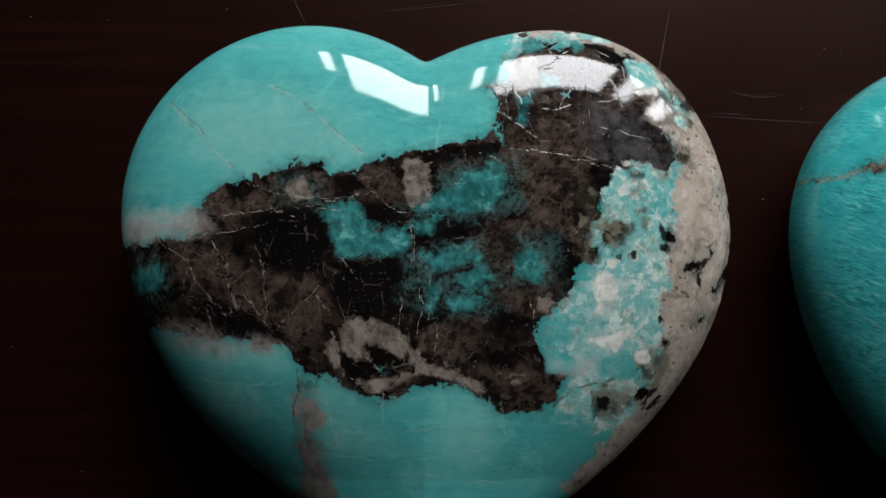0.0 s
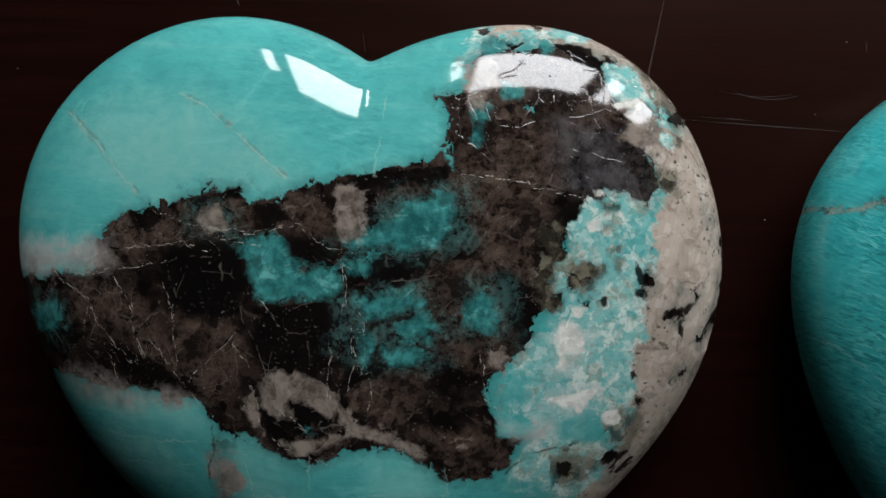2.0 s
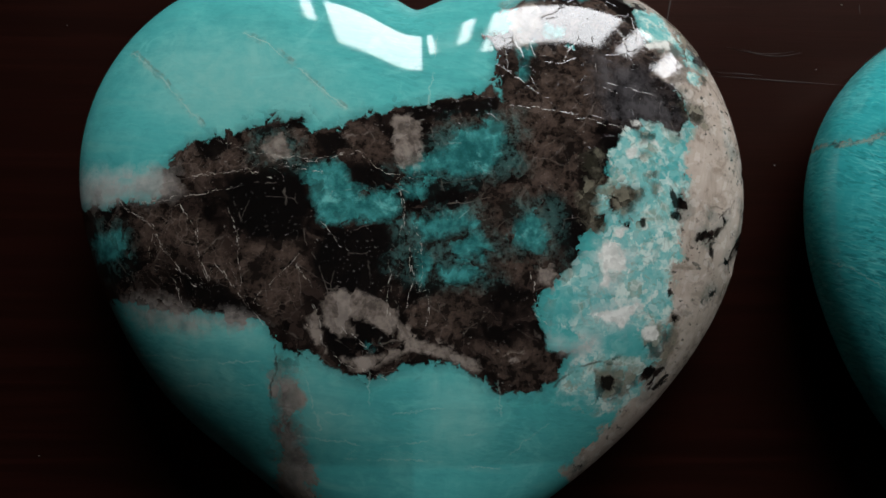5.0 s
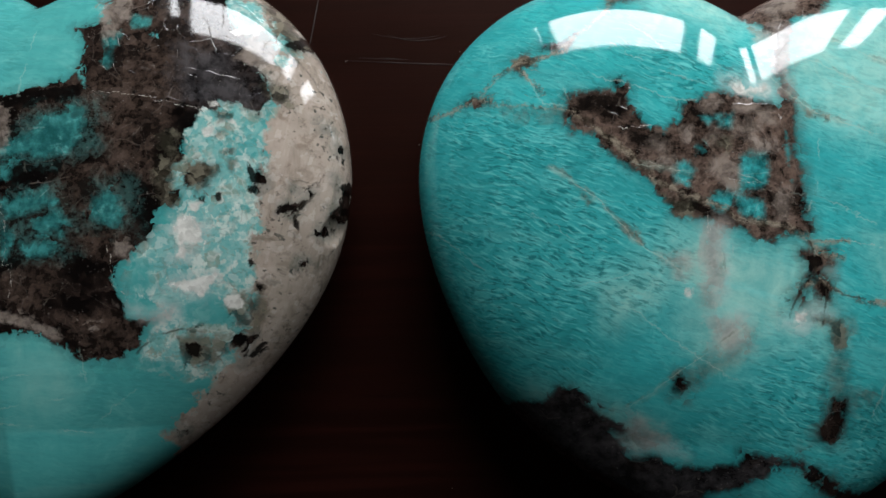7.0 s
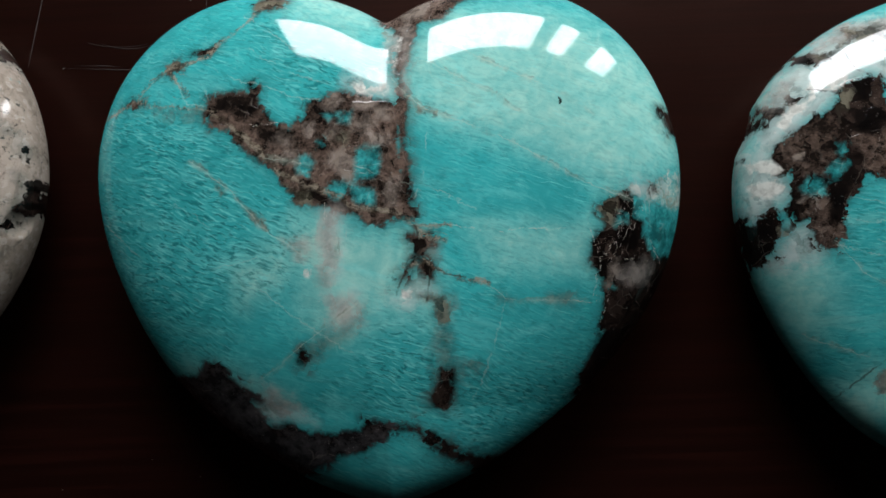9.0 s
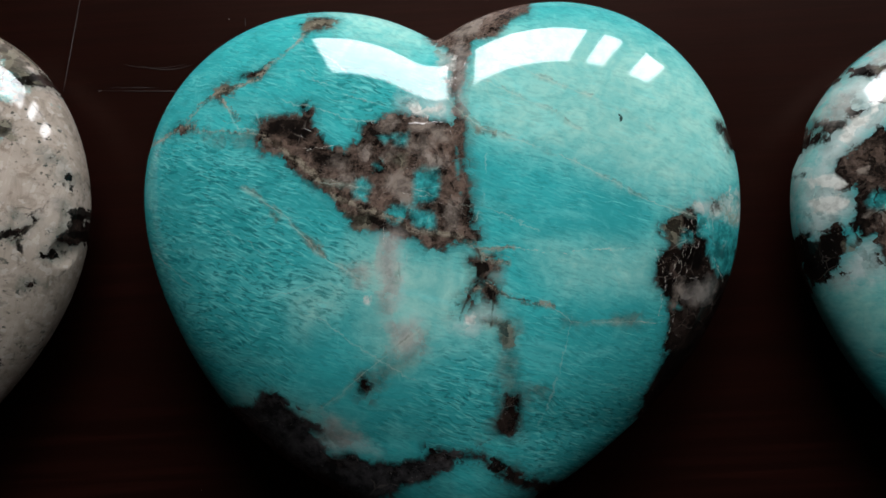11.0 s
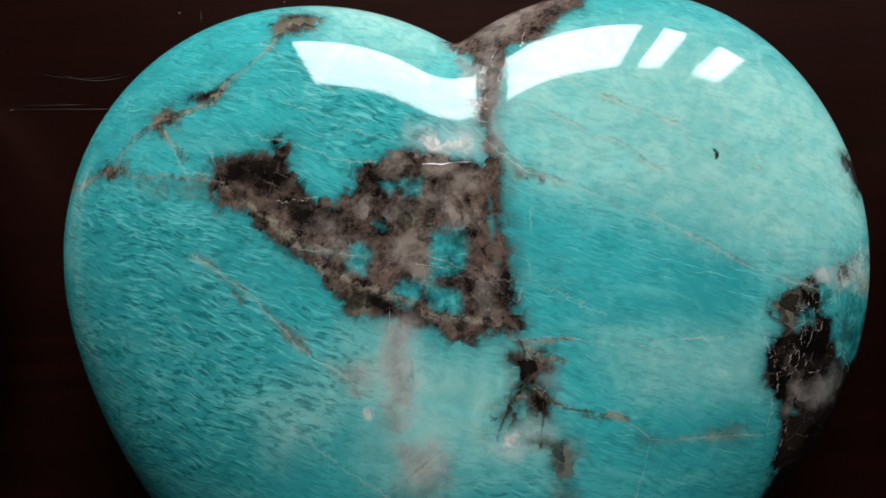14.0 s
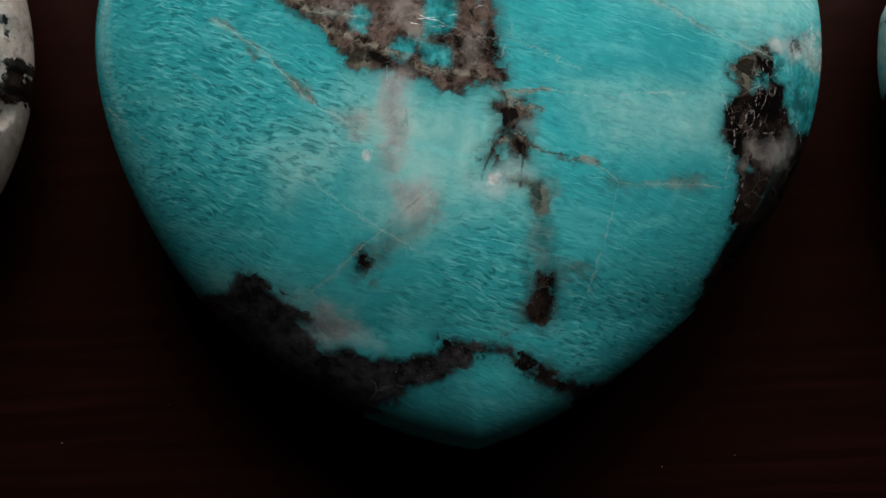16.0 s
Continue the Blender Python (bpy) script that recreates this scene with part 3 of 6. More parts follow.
LEFT_DARK = []
LEFT_DARK.append([(-73.8,9.9), (-53.9,8.5), (-51.0,10.2), (-45.6,9.3), (-42.0,11.2), (-43.1,14.8), (-41.4,17.7), (-38.7,19.7), (-33.2,20.8), (-29.3,22.6), (-24.3,23.8), (-18.9,24.5), (-17.4,22.1), (-11.5,22.7), (-7.6,24.8), (0.3,27.3), (6.3,27.7), (11.2,29.2), (13.8,31.9), (15.2,27.2), (26.1,17.1), (30.1,4.7), (27.0,0.3), (24.5,-2.7), (22.0,-5.7), (20.8,-8.6), (22.5,-12.5), (23.1,-15.6), (27.1,-16.2), (24.7,-20.4), (22.4,-23.5), (16.7,-23.4), (14.2,-22.2), (11.3,-19.5), (6.4,-18.3), (-1.4,-18.3), (-7.6,-21.2), (-13.0,-18.4), (-18.8,-16.3), (-22.7,-16.5), (-23.7,-13.1), (-27.6,-10.9), (-34.6,-10.0), (-42.9,-9.5), (-54.8,-7.5), (-72.1,-5.7)])
LEFT_DARK.append([(13.8,31.9), (14.4,35.7), (12.2,39.6), (15.5,41.3), (20.1,41.3), (26.7,38.1), (32.9,37.3), (39.3,36.0), (42.4,34.0), (47.8,29.6), (49.3,25.4), (47.4,21.8), (43.6,23.9), (39.8,24.3), (36.2,18.9), (32.8,17.3), (34.2,13.3), (32.1,7.3), (29.0,3.2), (22.0,4.1), (16.2,22.0)])
LEFT_DARK.append([(23.5,49.0), (35.0,48.7), (40.7,46.5), (38.5,43.9), (32.4,46.4), (25.6,46.9)])
LEFT_DARK.append([(51.8,39.2), (65.3,45.5), (67.3,41.3), (52.5,35.6)])
LEFT_DARK.append([(34.1,11.8), (37.1,13.3), (39.1,12.8), (38.6,11.4), (35.6,8.9), (33.9,9.8)])
LEFT_DARK.append([(40.5,15.3), (42.1,16.1), (42.6,13.4), (41.1,12.4)])
LEFT_DARK.append([(29.7,8.3), (33.2,8.4), (33.7,5.0), (31.8,4.9)])
LEFT_DARK.append([(45.2,12.4), (46.7,11.5), (46.8,9.5), (45.7,10.0)])
LEFT_DARK.append([(51.4,4.2), (53.9,5.7), (56.1,7.7), (56.6,7.2), (53.9,4.8)])
LEFT_DARK.append([(46.2,7.8), (46.0,7.5), (45.5,7.6), (45.3,7.8), (45.5,8.1), (46.0,8.2)])
LEFT_DARK.append([(37.3,6.0), (37.2,5.6), (36.8,5.8), (36.5,6.0), (36.7,6.1), (37.1,6.3)])
LEFT_DARK.append([(52.6,4.5), (52.3,4.0), (51.7,4.2), (51.4,4.5), (51.7,4.8), (52.2,4.9)])
LEFT_DARK.append([(39.7,6.4), (39.5,6.2), (39.1,6.0), (38.8,6.4), (39.1,6.8), (39.5,6.6)])
LEFT_DARK.append([(33.2,-20.5), (35.6,-20.1), (35.5,-22.1), (34.1,-22.6)])
LEFT_DARK.append([(41.0,-19.2), (42.8,-19.6), (42.3,-20.8), (41.1,-20.3)])
LEFT_DARK.append([(45.1,-19.3), (43.7,-22.5), (42.2,-24.5), (43.5,-20.8)])
LEFT_DARK.append([(28.1,-36.5), (30.5,-37.4), (29.5,-38.2)])
LEFT_DARK.append([(17.1,44.9), (19.4,46.9), (23.4,48.2), (33.8,48.6), (39.9,45.7), (42.2,39.4), (47.9,35.0), (43.9,31.1), (27.3,37.5), (19.5,35.6)])
LEFT_DARK.append([(40.3,47.9), (43.1,45.8), (41.5,43.8)])
LEFT_DARK.append([(60.2,11.0), (61.0,9.0), (80.0,10.0), (80.0,1.5), (60.3,2.0), (59.2,3.0), (59.6,5.0), (60.8,6.5)])
LEFT_DARK.append([(57.0,0.9), (58.5,1.2), (58.3,0.3), (57.1,0.0)])
LEFT_DARK.append([(60.5,16.9), (60.9,16.7), (60.8,15.7)])
LEFT_DARK.append([(-23.2,-21.4), (-21.6,-22.4), (-22.0,-25.3), (-20.6,-28.3), (-21.7,-31.3), (-22.9,-30.3), (-23.0,-26.3)])
LEFT_DARK.append([(-20.9,-32.3), (-19.7,-33.5), (-19.4,-37.4), (-20.6,-36.4)])
LEFT_DARK.append([(33.9,12.2), (37.7,13.4), (39.8,10.8), (35.9,8.6), (32.1,7.8), (30.3,5.0), (28.9,7.7), (30.2,11.4)])
LEFT_DARK.append([(40.5,14.4), (41.9,15.3), (42.5,13.0), (41.3,11.6)])
LEFT_DARK.append([(45.9,11.6), (47.4,11.2), (47.9,9.3), (46.4,9.8)])
LEFT_DARK.append([(58.3,19.9), (59.0,20.0), (58.9,20.6), (58.5,20.6)])
LEFT_DARK.append([(50.3,25.4), (51.1,25.4), (51.0,26.2), (50.4,26.2)])
LEFT_DARK.append([(53.8,-6.1), (54.4,-6.0), (54.4,-5.5), (54.0,-5.5)])
LEFT_DARK.append([(52.9,7.9), (53.4,8.0), (53.3,8.4), (53.0,8.4)])
LEFT_BROWN = []
LEFT_BROWN.append([(16.7,38.4), (34.7,38.9), (39.5,35.2), (33.7,29.2), (31.4,22.6), (30.1,16.1), (27.4,9.5), (21.8,13.1), (16.2,18.6), (15.0,28.8), (16.3,35.5)])
LEFT_BROWN.append([(10.7,13.8), (20.9,13.1), (24.7,4.9), (23.0,-0.7), (19.4,-4.4), (11.9,0.1), (9.9,7.4)])
LEFT_BROWN.append([(-50.1,8.7), (-44.6,8.9), (-36.3,6.3), (-31.2,-1.1), (-28.3,-6.6), (-33.2,-5.9), (-38.3,0.5), (-46.8,0.1)])
LEFT_BROWN.append([(-29.3,2.8), (-19.7,3.0), (-17.7,-2.5), (-19.6,-8.1), (-23.4,-10.6), (-27.3,-8.4), (-30.2,-2.0)])
LEFT_BROWN.append([(14.0,-15.7), (23.3,-14.7), (26.2,-19.5), (21.6,-22.5), (14.1,-20.4)])
LEFT_BROWN.append([(-1.8,-7.6), (10.2,-4.6), (14.9,-9.1), (6.6,-13.9), (-0.8,-12.2)])
LEFT_BROWN.append([(-29.9,21.4), (-20.3,23.0), (-7.2,22.3), (-3.3,18.2), (-7.0,16.5), (-18.2,17.9), (-28.7,16.8)])
LEFT_BROWN.append([(-41.7,18.4), (-31.7,19.5), (-28.6,14.9), (-37.5,13.8), (-40.5,11.8)])
LEFT_BROWN.append([(-3.7,27.1), (10.4,28.3), (14.0,31.6), (15.1,24.1), (5.8,23.0), (1.1,23.9)])
LEFT_BROWN.append([(30.1,15.1), (33.9,13.3), (34.0,7.8), (30.3,5.0), (28.4,9.6)])
LEFT_BROWN.append([(17.5,46.6), (34.1,49.2), (44.7,40.4), (39.5,34.2), (24.3,35.6), (17.7,36.5)])
LEFT_GREY = []
LEFT_GREY.append([(32.7,35.1), (38.0,36.2), (41.9,32.3), (45.3,28.6), (48.3,25.7), (46.1,22.8), (40.4,23.2), (35.6,25.3), (32.3,29.2)])
LEFT_BLACK = []
LEFT_BLACK.append([(-32.5,13.9), (-19.1,15.1), (-17.7,7.7), (-19.7,3.0), (-27.9,2.8), (-31.3,6.4)])
LEFT_BLACK.append([(-15.0,4.1), (-4.8,6.2), (-3.6,-0.3), (-6.4,-7.7), (-14.9,-6.1), (-17.8,-0.6)])
LEFT_BLACK.append([(1.6,13.9), (6.1,14.5), (11.6,13.4), (10.8,11.1), (6.2,8.2), (3.0,6.1), (1.8,9.1)])
LEFT_BLACK.append([(-11.4,16.2), (-6.0,15.8), (-2.9,11.9), (-10.5,11.4)])
LEFT_BLACK.append([(-17.4,20.7), (-12.7,21.7), (-10.6,19.0), (-15.4,17.4)])
LEFT_BLACK.append([(22.8,11.3), (27.5,7.7), (30.8,4.0), (27.6,-0.6), (23.8,4.0), (21.9,8.5)])
LEFT_BLACK.append([(13.8,21.5), (18.0,19.5), (17.1,15.8), (14.3,16.7)])
LEFT_BLACK.append([(-15.9,-10.1), (-12.9,-12.1), (-10.1,-14.6), (-9.5,-19.2), (-12.4,-17.8), (-14.8,-15.5)])
LEFT_BLACK.append([(-10.3,-9.9), (-7.8,-10.4), (-3.3,-14.3), (-5.4,-15.0), (-7.8,-12.2), (-8.1,-15.2), (-9.9,-13.9)])
LEFT_BLACK.append([(-2.9,1.6), (0.9,-0.2), (-0.9,-5.7), (-2.8,-3.9)])
LEFT_BLACK.append([(-27.5,22.0), (-22.2,23.4), (-18.5,24.0), (-18.4,22.1), (-24.1,21.7), (-26.9,20.1)])
LEFT_BLACK.append([(-37.7,19.9), (-33.3,20.9), (-31.7,18.6), (-34.6,16.7), (-37.6,17.5)])
LEFT_BLACK.append([(-3.6,24.7), (0.9,27.2), (11.3,27.3), (14.6,28.8), (14.2,25.5), (7.7,24.7), (1.1,23.4)])
LEFT_BLACK.append([(6.4,-0.0), (9.2,0.0), (9.0,-1.4), (6.9,-1.4)])
LEFT_BLACK.append([(-40.3,-1.5), (-31.2,-5.8), (-27.3,-10.3), (-34.3,-10.2), (-39.9,-6.2)])
LEFT_BLACK.append([(33.8,22.6), (36.6,22.7), (36.6,19.0), (33.8,18.9), (31.0,19.8)])
LEFT_BLACK.append([(30.1,19.8), (34.3,18.0), (33.9,14.3), (31.1,15.2)])
LEFT_TURQ = []
LEFT_TURQ.append([(-18.1,14.2), (-16.7,15.6), (-14.0,16.3), (-11.8,15.3), (-10.7,12.0), (-8.2,11.2), (-3.1,10.8), (-1.6,8.5), (-3.4,6.2), (-10.4,6.2), (-16.5,6.4), (-17.5,9.6)])
LEFT_TURQ.append([(-1.8,15.0), (0.4,16.9), (3.2,17.9), (5.9,19.3), (7.3,21.7), (11.4,22.9), (14.7,23.0), (15.0,19.9), (13.9,17.6), (12.5,15.3), (10.2,14.0), (6.1,14.7), (1.9,14.1), (-0.9,13.6)])
LEFT_TURQ.append([(-2.2,12.7), (1.5,13.2), (1.5,10.4), (-1.7,9.9)])
LEFT_TURQ.append([(-0.2,7.2), (2.6,5.9), (5.3,7.3), (8.5,8.3), (10.4,6.0), (8.1,4.6), (4.5,3.6), (1.7,3.1), (0.3,4.4)])
LEFT_TURQ.append([(6.4,1.8), (10.5,4.2), (12.3,1.9), (11.9,-0.9), (10.1,0.0), (7.8,-0.5)])
LEFT_TURQ.append([(1.0,1.5), (2.5,-0.1), (2.3,-3.8), (0.9,-5.0), (-0.0,-2.0)])
LEFT_TURQ.append([(17.3,6.6), (21.0,7.6), (22.9,3.9), (23.0,1.2), (19.3,1.6), (16.9,3.8)])
LEFT_TURQ.append([(-58.8,3.6), (-51.4,4.2), (-50.9,-0.1), (-56.7,-0.7)])
LEFT_TURQ.append([(3.8,-1.5), (6.4,-2.1), (10.1,-1.4), (11.5,-2.5), (9.7,-3.7), (5.5,-3.8)])
LEFT_TURQ.append([(18.1,38.4), (20.9,39.0), (20.0,35.6), (19.6,31.7), (18.3,30.8), (17.3,32.6), (18.6,35.5)])
LEFT_TURQ.append([(22.8,41.5), (26.3,41.0), (25.7,39.0), (23.3,39.9)])
LEFT_TURQ.append([(19.4,49.4), (21.4,51.1), (23.5,49.9), (22.9,47.7), (20.4,47.2)])
LEFT_TURQ.append([(29.2,49.9), (31.0,50.4), (31.2,47.9), (29.6,47.3)])
LEFT_TURQ.append([(-7.7,-14.8), (-6.1,-15.2), (-6.3,-16.6), (-7.4,-16.3)])
LEFT_CREAM = []
LEFT_CREAM.append([(-3.7,21.5), (-2.4,23.4), (1.1,23.2), (1.5,19.2), (-1.0,17.1), (-3.1,18.2)])
LEFT_CREAM.append([(-16.0,-9.0), (-13.9,-5.2), (-11.1,-4.4), (-9.2,-6.7), (-4.6,-6.6), (-2.5,-9.3), (1.1,-12.4), (6.2,-15.1), (1.1,-15.2), (-3.6,-12.9), (-8.3,-10.1), (-9.9,-9.4), (-11.5,-11.6), (-12.5,-9.8), (-14.0,-12.2)])
LEFT_CREAM.append([(-11.0,-15.3), (-9.2,-13.4), (-7.7,-15.2), (-9.1,-16.7)])
LEFT_CREAM.append([(-24.7,-22.4), (-20.8,-20.9), (-18.3,-24.3), (-20.0,-28.8), (-21.7,-31.3), (-18.5,-36.3), (-17.1,-41.5), (-29.7,-50.7), (-22.5,-34.4), (-23.3,-27.3)])
LEFT_CREAM.append([(21.5,-1.8), (24.5,-0.8), (23.5,-4.7), (21.5,-4.7)])
LEFT_CREAM.append([(41.5,35.6), (46.2,37.2), (55.2,35.4), (76.0,23.2), (75.7,7.8), (71.6,-5.0), (62.4,-22.6), (52.1,-35.0), (34.4,-48.5), (25.5,-37.9), (34.3,-31.5), (39.3,-25.4), (44.9,-16.7), (46.1,-8.6), (46.4,2.5), (47.0,7.6), (47.8,18.9), (49.2,24.8), (47.8,29.0)])
LEFT_CREAM.append([(20.2,63.4), (32.0,65.9), (29.8,52.9), (21.3,49.3)])
LEFT_CREAM.append([(14.2,39.3), (18.2,45.6), (21.6,45.5), (19.0,37.4), (16.7,32.2)])
LEFT_CREAM.append([(41.3,35.7), (49.1,35.1), (51.2,30.5), (44.1,32.9)])
LEFT_CREAM.append([(34.1,68.8), (47.8,64.5), (61.4,53.2), (72.0,40.6), (55.8,29.9), (49.8,39.7), (39.4,46.3), (29.3,50.3)])
LEFT_CREAM.append([(21.2,-1.6), (23.5,-1.1), (24.0,-4.4), (22.0,-5.1)])
LEFT_CREAM.append([(28.2,18.8), (30.1,19.8), (30.6,15.6), (29.0,15.1)])
LEFT_CREAM.append([(38.1,19.0), (40.5,19.2), (40.7,17.9), (38.6,17.6)])
LEFT_WHITE = []
LEFT_WHITE.append([(-74.1,17.9), (-54.0,14.4), (-46.3,14.6), (-42.1,13.7), (-42.5,11.6), (-49.4,10.7), (-56.3,8.4), (-73.9,10.4)])
LEFT_WHITE.append([(31.8,3.0), (35.3,3.0), (36.8,0.1), (34.5,-4.9), (33.0,-4.4), (32.6,-0.9)])
LEFT_WHITE.append([(30.6,-9.3), (33.6,-7.8), (38.6,-7.9), (38.1,-9.4), (35.7,-11.4), (32.6,-10.3)])
LEFT_WHITE.append([(35.0,19.1), (37.5,21.2), (39.5,19.7), (37.5,17.2)])
LEFT_WHITE.append([(23.4,-13.3), (31.3,-14.3), (30.8,-15.8), (24.4,-14.8)])
LEFT_MINT = []
LEFT_MINT.append([(35.4,26.5), (43.0,27.8), (51.0,26.0), (53.1,22.0), (50.9,17.5), (51.1,5.0), (49.3,-3.1), (48.2,-11.3), (46.8,-19.5), (52.3,-33.2), (24.6,-24.2), (26.9,-17.3), (30.3,-16.1), (31.3,-14.8), (24.3,-12.8), (22.3,-10.8), (24.1,-4.9), (26.5,-1.5), (31.8,2.5), (33.7,5.4), (30.7,7.4), (33.1,13.7), (35.0,17.7)])
LEFT_MINT.append([(-26.6,20.4), (-23.2,21.3), (-19.7,18.8), (-20.8,17.1), (-26.0,17.6)])
LEFT_MINT.append([(40.0,46.4), (45.0,45.8), (47.1,39.3), (42.2,39.4)])
LEFT_MINT.append([(29.7,52.4), (45.0,62.2), (39.4,49.3), (30.4,49.4)])
LEFT_MINT.append([(50.5,35.9), (53.3,34.5), (52.6,31.9)])
LEFT_MINT.append([(15.4,43.7), (22.3,64.5), (34.1,67.3), (49.2,62.4), (64.1,51.8), (75.8,29.5), (76.4,4.9), (50.0,9.0), (48.6,21.1), (47.3,27.8), (40.8,36.8), (27.7,44.9), (18.6,39.8)])
LEFT_PALE = []
LEFT_PALE.append([(-49.2,33.7), (-41.5,38.7), (-26.9,38.3), (-17.7,31.9), (-9.6,25.3), (-23.4,24.1), (-33.2,21.1), (-41.6,26.9)])
LEFT_PALE.append([(-22.7,-17.5), (-18.8,-16.7), (-13.0,-18.4), (-11.0,-21.3), (-20.8,-21.4)])
LEFT_PALE.append([(-43.9,-10.9), (-31.3,-12.0), (-22.4,-14.9), (-31.3,-15.4), (-41.9,-14.2)])
LEFT_PALE.append([(-20.8,-20.4), (-13.0,-21.3), (-9.1,-28.0), (-16.9,-32.2), (-20.8,-28.3)])
LEFT_PALE.append([(2.5,-21.2), (12.3,-21.3), (11.4,-29.1), (4.5,-30.0)])
LEFT_PALE.append([(-43.2,-16.9), (-32.7,-16.6), (-32.8,-22.6), (-41.4,-22.9)])
LEFT_DEEP = []
LEFT_DEEP.append([(-18.2,45.2), (-7.5,61.0), (2.3,43.5), (2.3,29.4), (-3.8,32.4)])
LEFT_DEEP.append([(22.3,-10.8), (24.2,-5.9), (27.6,-5.4), (28.7,-9.8), (24.3,-11.8)])
LEFT_DEEP.append([(31.2,-13.3), (37.7,-11.9), (41.4,-13.0), (42.6,-16.8), (38.0,-17.6), (31.8,-15.9)])
LEFT_DEEP.append([(22.2,-22.3), (31.5,-24.5), (31.8,-29.7), (22.3,-28.3)])
LEFT_DEEP.append([(-53.0,-13.2), (-24.7,-14.6), (-25.1,-34.6), (-40.9,-27.2)])
LEFT_DEEP.append([(-8.1,-22.2), (0.6,-22.2), (-1.3,-31.9), (-9.1,-34.0)])
LEFT_DEEP.append([(14.3,-26.2), (22.2,-25.3), (20.4,-32.3), (14.4,-34.1)])
LEFT_GEM = []
LEFT_GEM.append([(-3.3,24.1), (-0.8,24.8), (0.6,23.4), (1.4,19.2), (0.4,16.9), (-2.2,16.2), (-3.6,18.7)])
LEFT_GEM.append([(-16.3,-7.7), (-13.9,-5.7), (-11.6,-4.9), (-9.2,-6.7), (-5.5,-7.0), (-2.9,-9.0), (-2.5,-11.3), (-3.5,-13.9), (-6.4,-11.4), (-9.2,-9.9), (-10.7,-10.3), (-10.1,-13.2), (-12.9,-12.8), (-14.8,-11.3), (-16.0,-9.4)])
LEFT_GEM.append([(-2.7,-10.2), (1.1,-14.0), (5.7,-14.9), (10.4,-17.6), (10.6,-18.9), (4.8,-17.5), (-0.7,-15.2), (-3.0,-13.9)])
LEFT_GEM.append([(-18.3,-10.2), (-16.5,-8.5), (-16.1,-11.8), (-15.2,-15.7), (-16.7,-14.8), (-17.6,-12.3)])
LEFT_GEM.append([(21.4,-2.7), (23.5,-1.1), (24.0,-2.7), (22.7,-4.4), (21.2,-4.0)])
LEFT_GEM.append([(-11.9,-17.5), (-6.3,-15.6), (-0.3,-15.5), (-5.8,-18.5), (-9.1,-19.6)])
LEFT_GEM.append([(-25.3,20.4), (-22.6,21.1), (-21.8,17.8), (-24.7,17.2), (-26.1,19.2)])
LEFT_GEM.append([(16.6,45.0), (21.2,46.4), (22.3,41.5), (19.7,37.5), (17.7,37.8), (16.2,41.4)])
LEFT_GEM.append([(41.1,39.4), (46.7,40.0), (49.9,36.5), (51.9,32.7), (45.4,32.3), (42.0,33.3), (44.5,36.2)])
LEFT_GEM.append([(15.9,-16.8), (18.7,-16.4), (18.2,-17.7), (16.4,-18.0)])
LEFT_SMUDGE = []
LEFT_SMUDGE.append([(-24.2,-16.5), (-21.2,-16.5), (-20.8,-24.3), (-18.4,-28.2), (-19.9,-32.3), (-18.1,-40.5), (-24.7,-41.5), (-23.9,-30.4), (-24.7,-22.4)])
LEFT_LIGHT_LINES = []
LEFT_LIGHT_LINES.append([(-49.7,35.7), (-44.0,31.1), (-41.0,27.8), (-37.7,24.2)])
LEFT_LIGHT_LINES.append([(-28.5,38.7), (-25.4,37.3), (-21.3,33.9), (-17.3,30.6), (-13.4,27.0)])
LEFT_CRACK_LINES = []
LEFT_CRACK_LINES.append([(25.8,-20.9), (28.5,-18.7), (30.9,-18.2)])
LEFT_CRACK_LINES.append([(-23.9,-13.0), (-23.4,-15.9), (-23.2,-19.2), (-24.5,-21.8), (-24.4,-24.0)])
LEFT_CRACK_LINES.append([(54.2,4.0), (56.3,7.3), (57.5,9.7)])
LEFT_CRACK_LINES.append([(52.8,33.9), (55.6,31.1), (57.2,28.3)])
LEFT_GLINT_LINES = []
LEFT_GLINT_LINES.append([(-37.0,13.8), (-28.6,14.9), (-27.2,14.2), (-23.8,13.8)])
LEFT_GLINT_LINES.append([(-31.7,19.5), (-27.3,17.7), (-22.0,16.9), (-17.2,16.5)])
LEFT_GLINT_LINES.append([(-31.5,12.0), (-38.4,10.9), (-45.7,9.8)])
LEFT_GLINT_LINES.append([(-22.4,15.5), (-17.7,14.7)])
LEFT_GLINT_LINES.append([(-16.3,17.0), (-12.6,17.6), (-9.8,18.1), (-7.9,16.7), (-6.0,14.9), (-2.3,14.0)])
LEFT_GLINT_LINES.append([(-50.1,8.7), (-45.1,5.0), (-43.5,1.7)])
LEFT_GLINT_LINES.append([(-45.1,5.0), (-45.9,0.7)])
LEFT_GLINT_LINES.append([(-39.9,8.1), (-37.8,4.8), (-37.2,0.6), (-36.2,-2.2)])
LEFT_GLINT_LINES.append([(-42.4,0.3), (-40.9,-2.0), (-38.3,-4.2)])
LEFT_GLINT_LINES.append([(-33.2,-2.1), (-31.2,-4.8), (-29.2,-6.6), (-26.8,-9.8)])
LEFT_GLINT_LINES.append([(-30.1,5.1), (-30.1,0.9), (-29.4,-5.7)])
LEFT_GLINT_LINES.append([(-27.3,-7.0), (-24.4,-4.6), (-20.6,-0.7)])
LEFT_GLINT_LINES.append([(-20.1,-1.6), (-18.7,-3.4)])
LEFT_GLINT_LINES.append([(-14.6,4.6), (-12.7,2.7)])
LEFT_GLINT_LINES.append([(-31.3,6.9), (-30.3,4.6)])
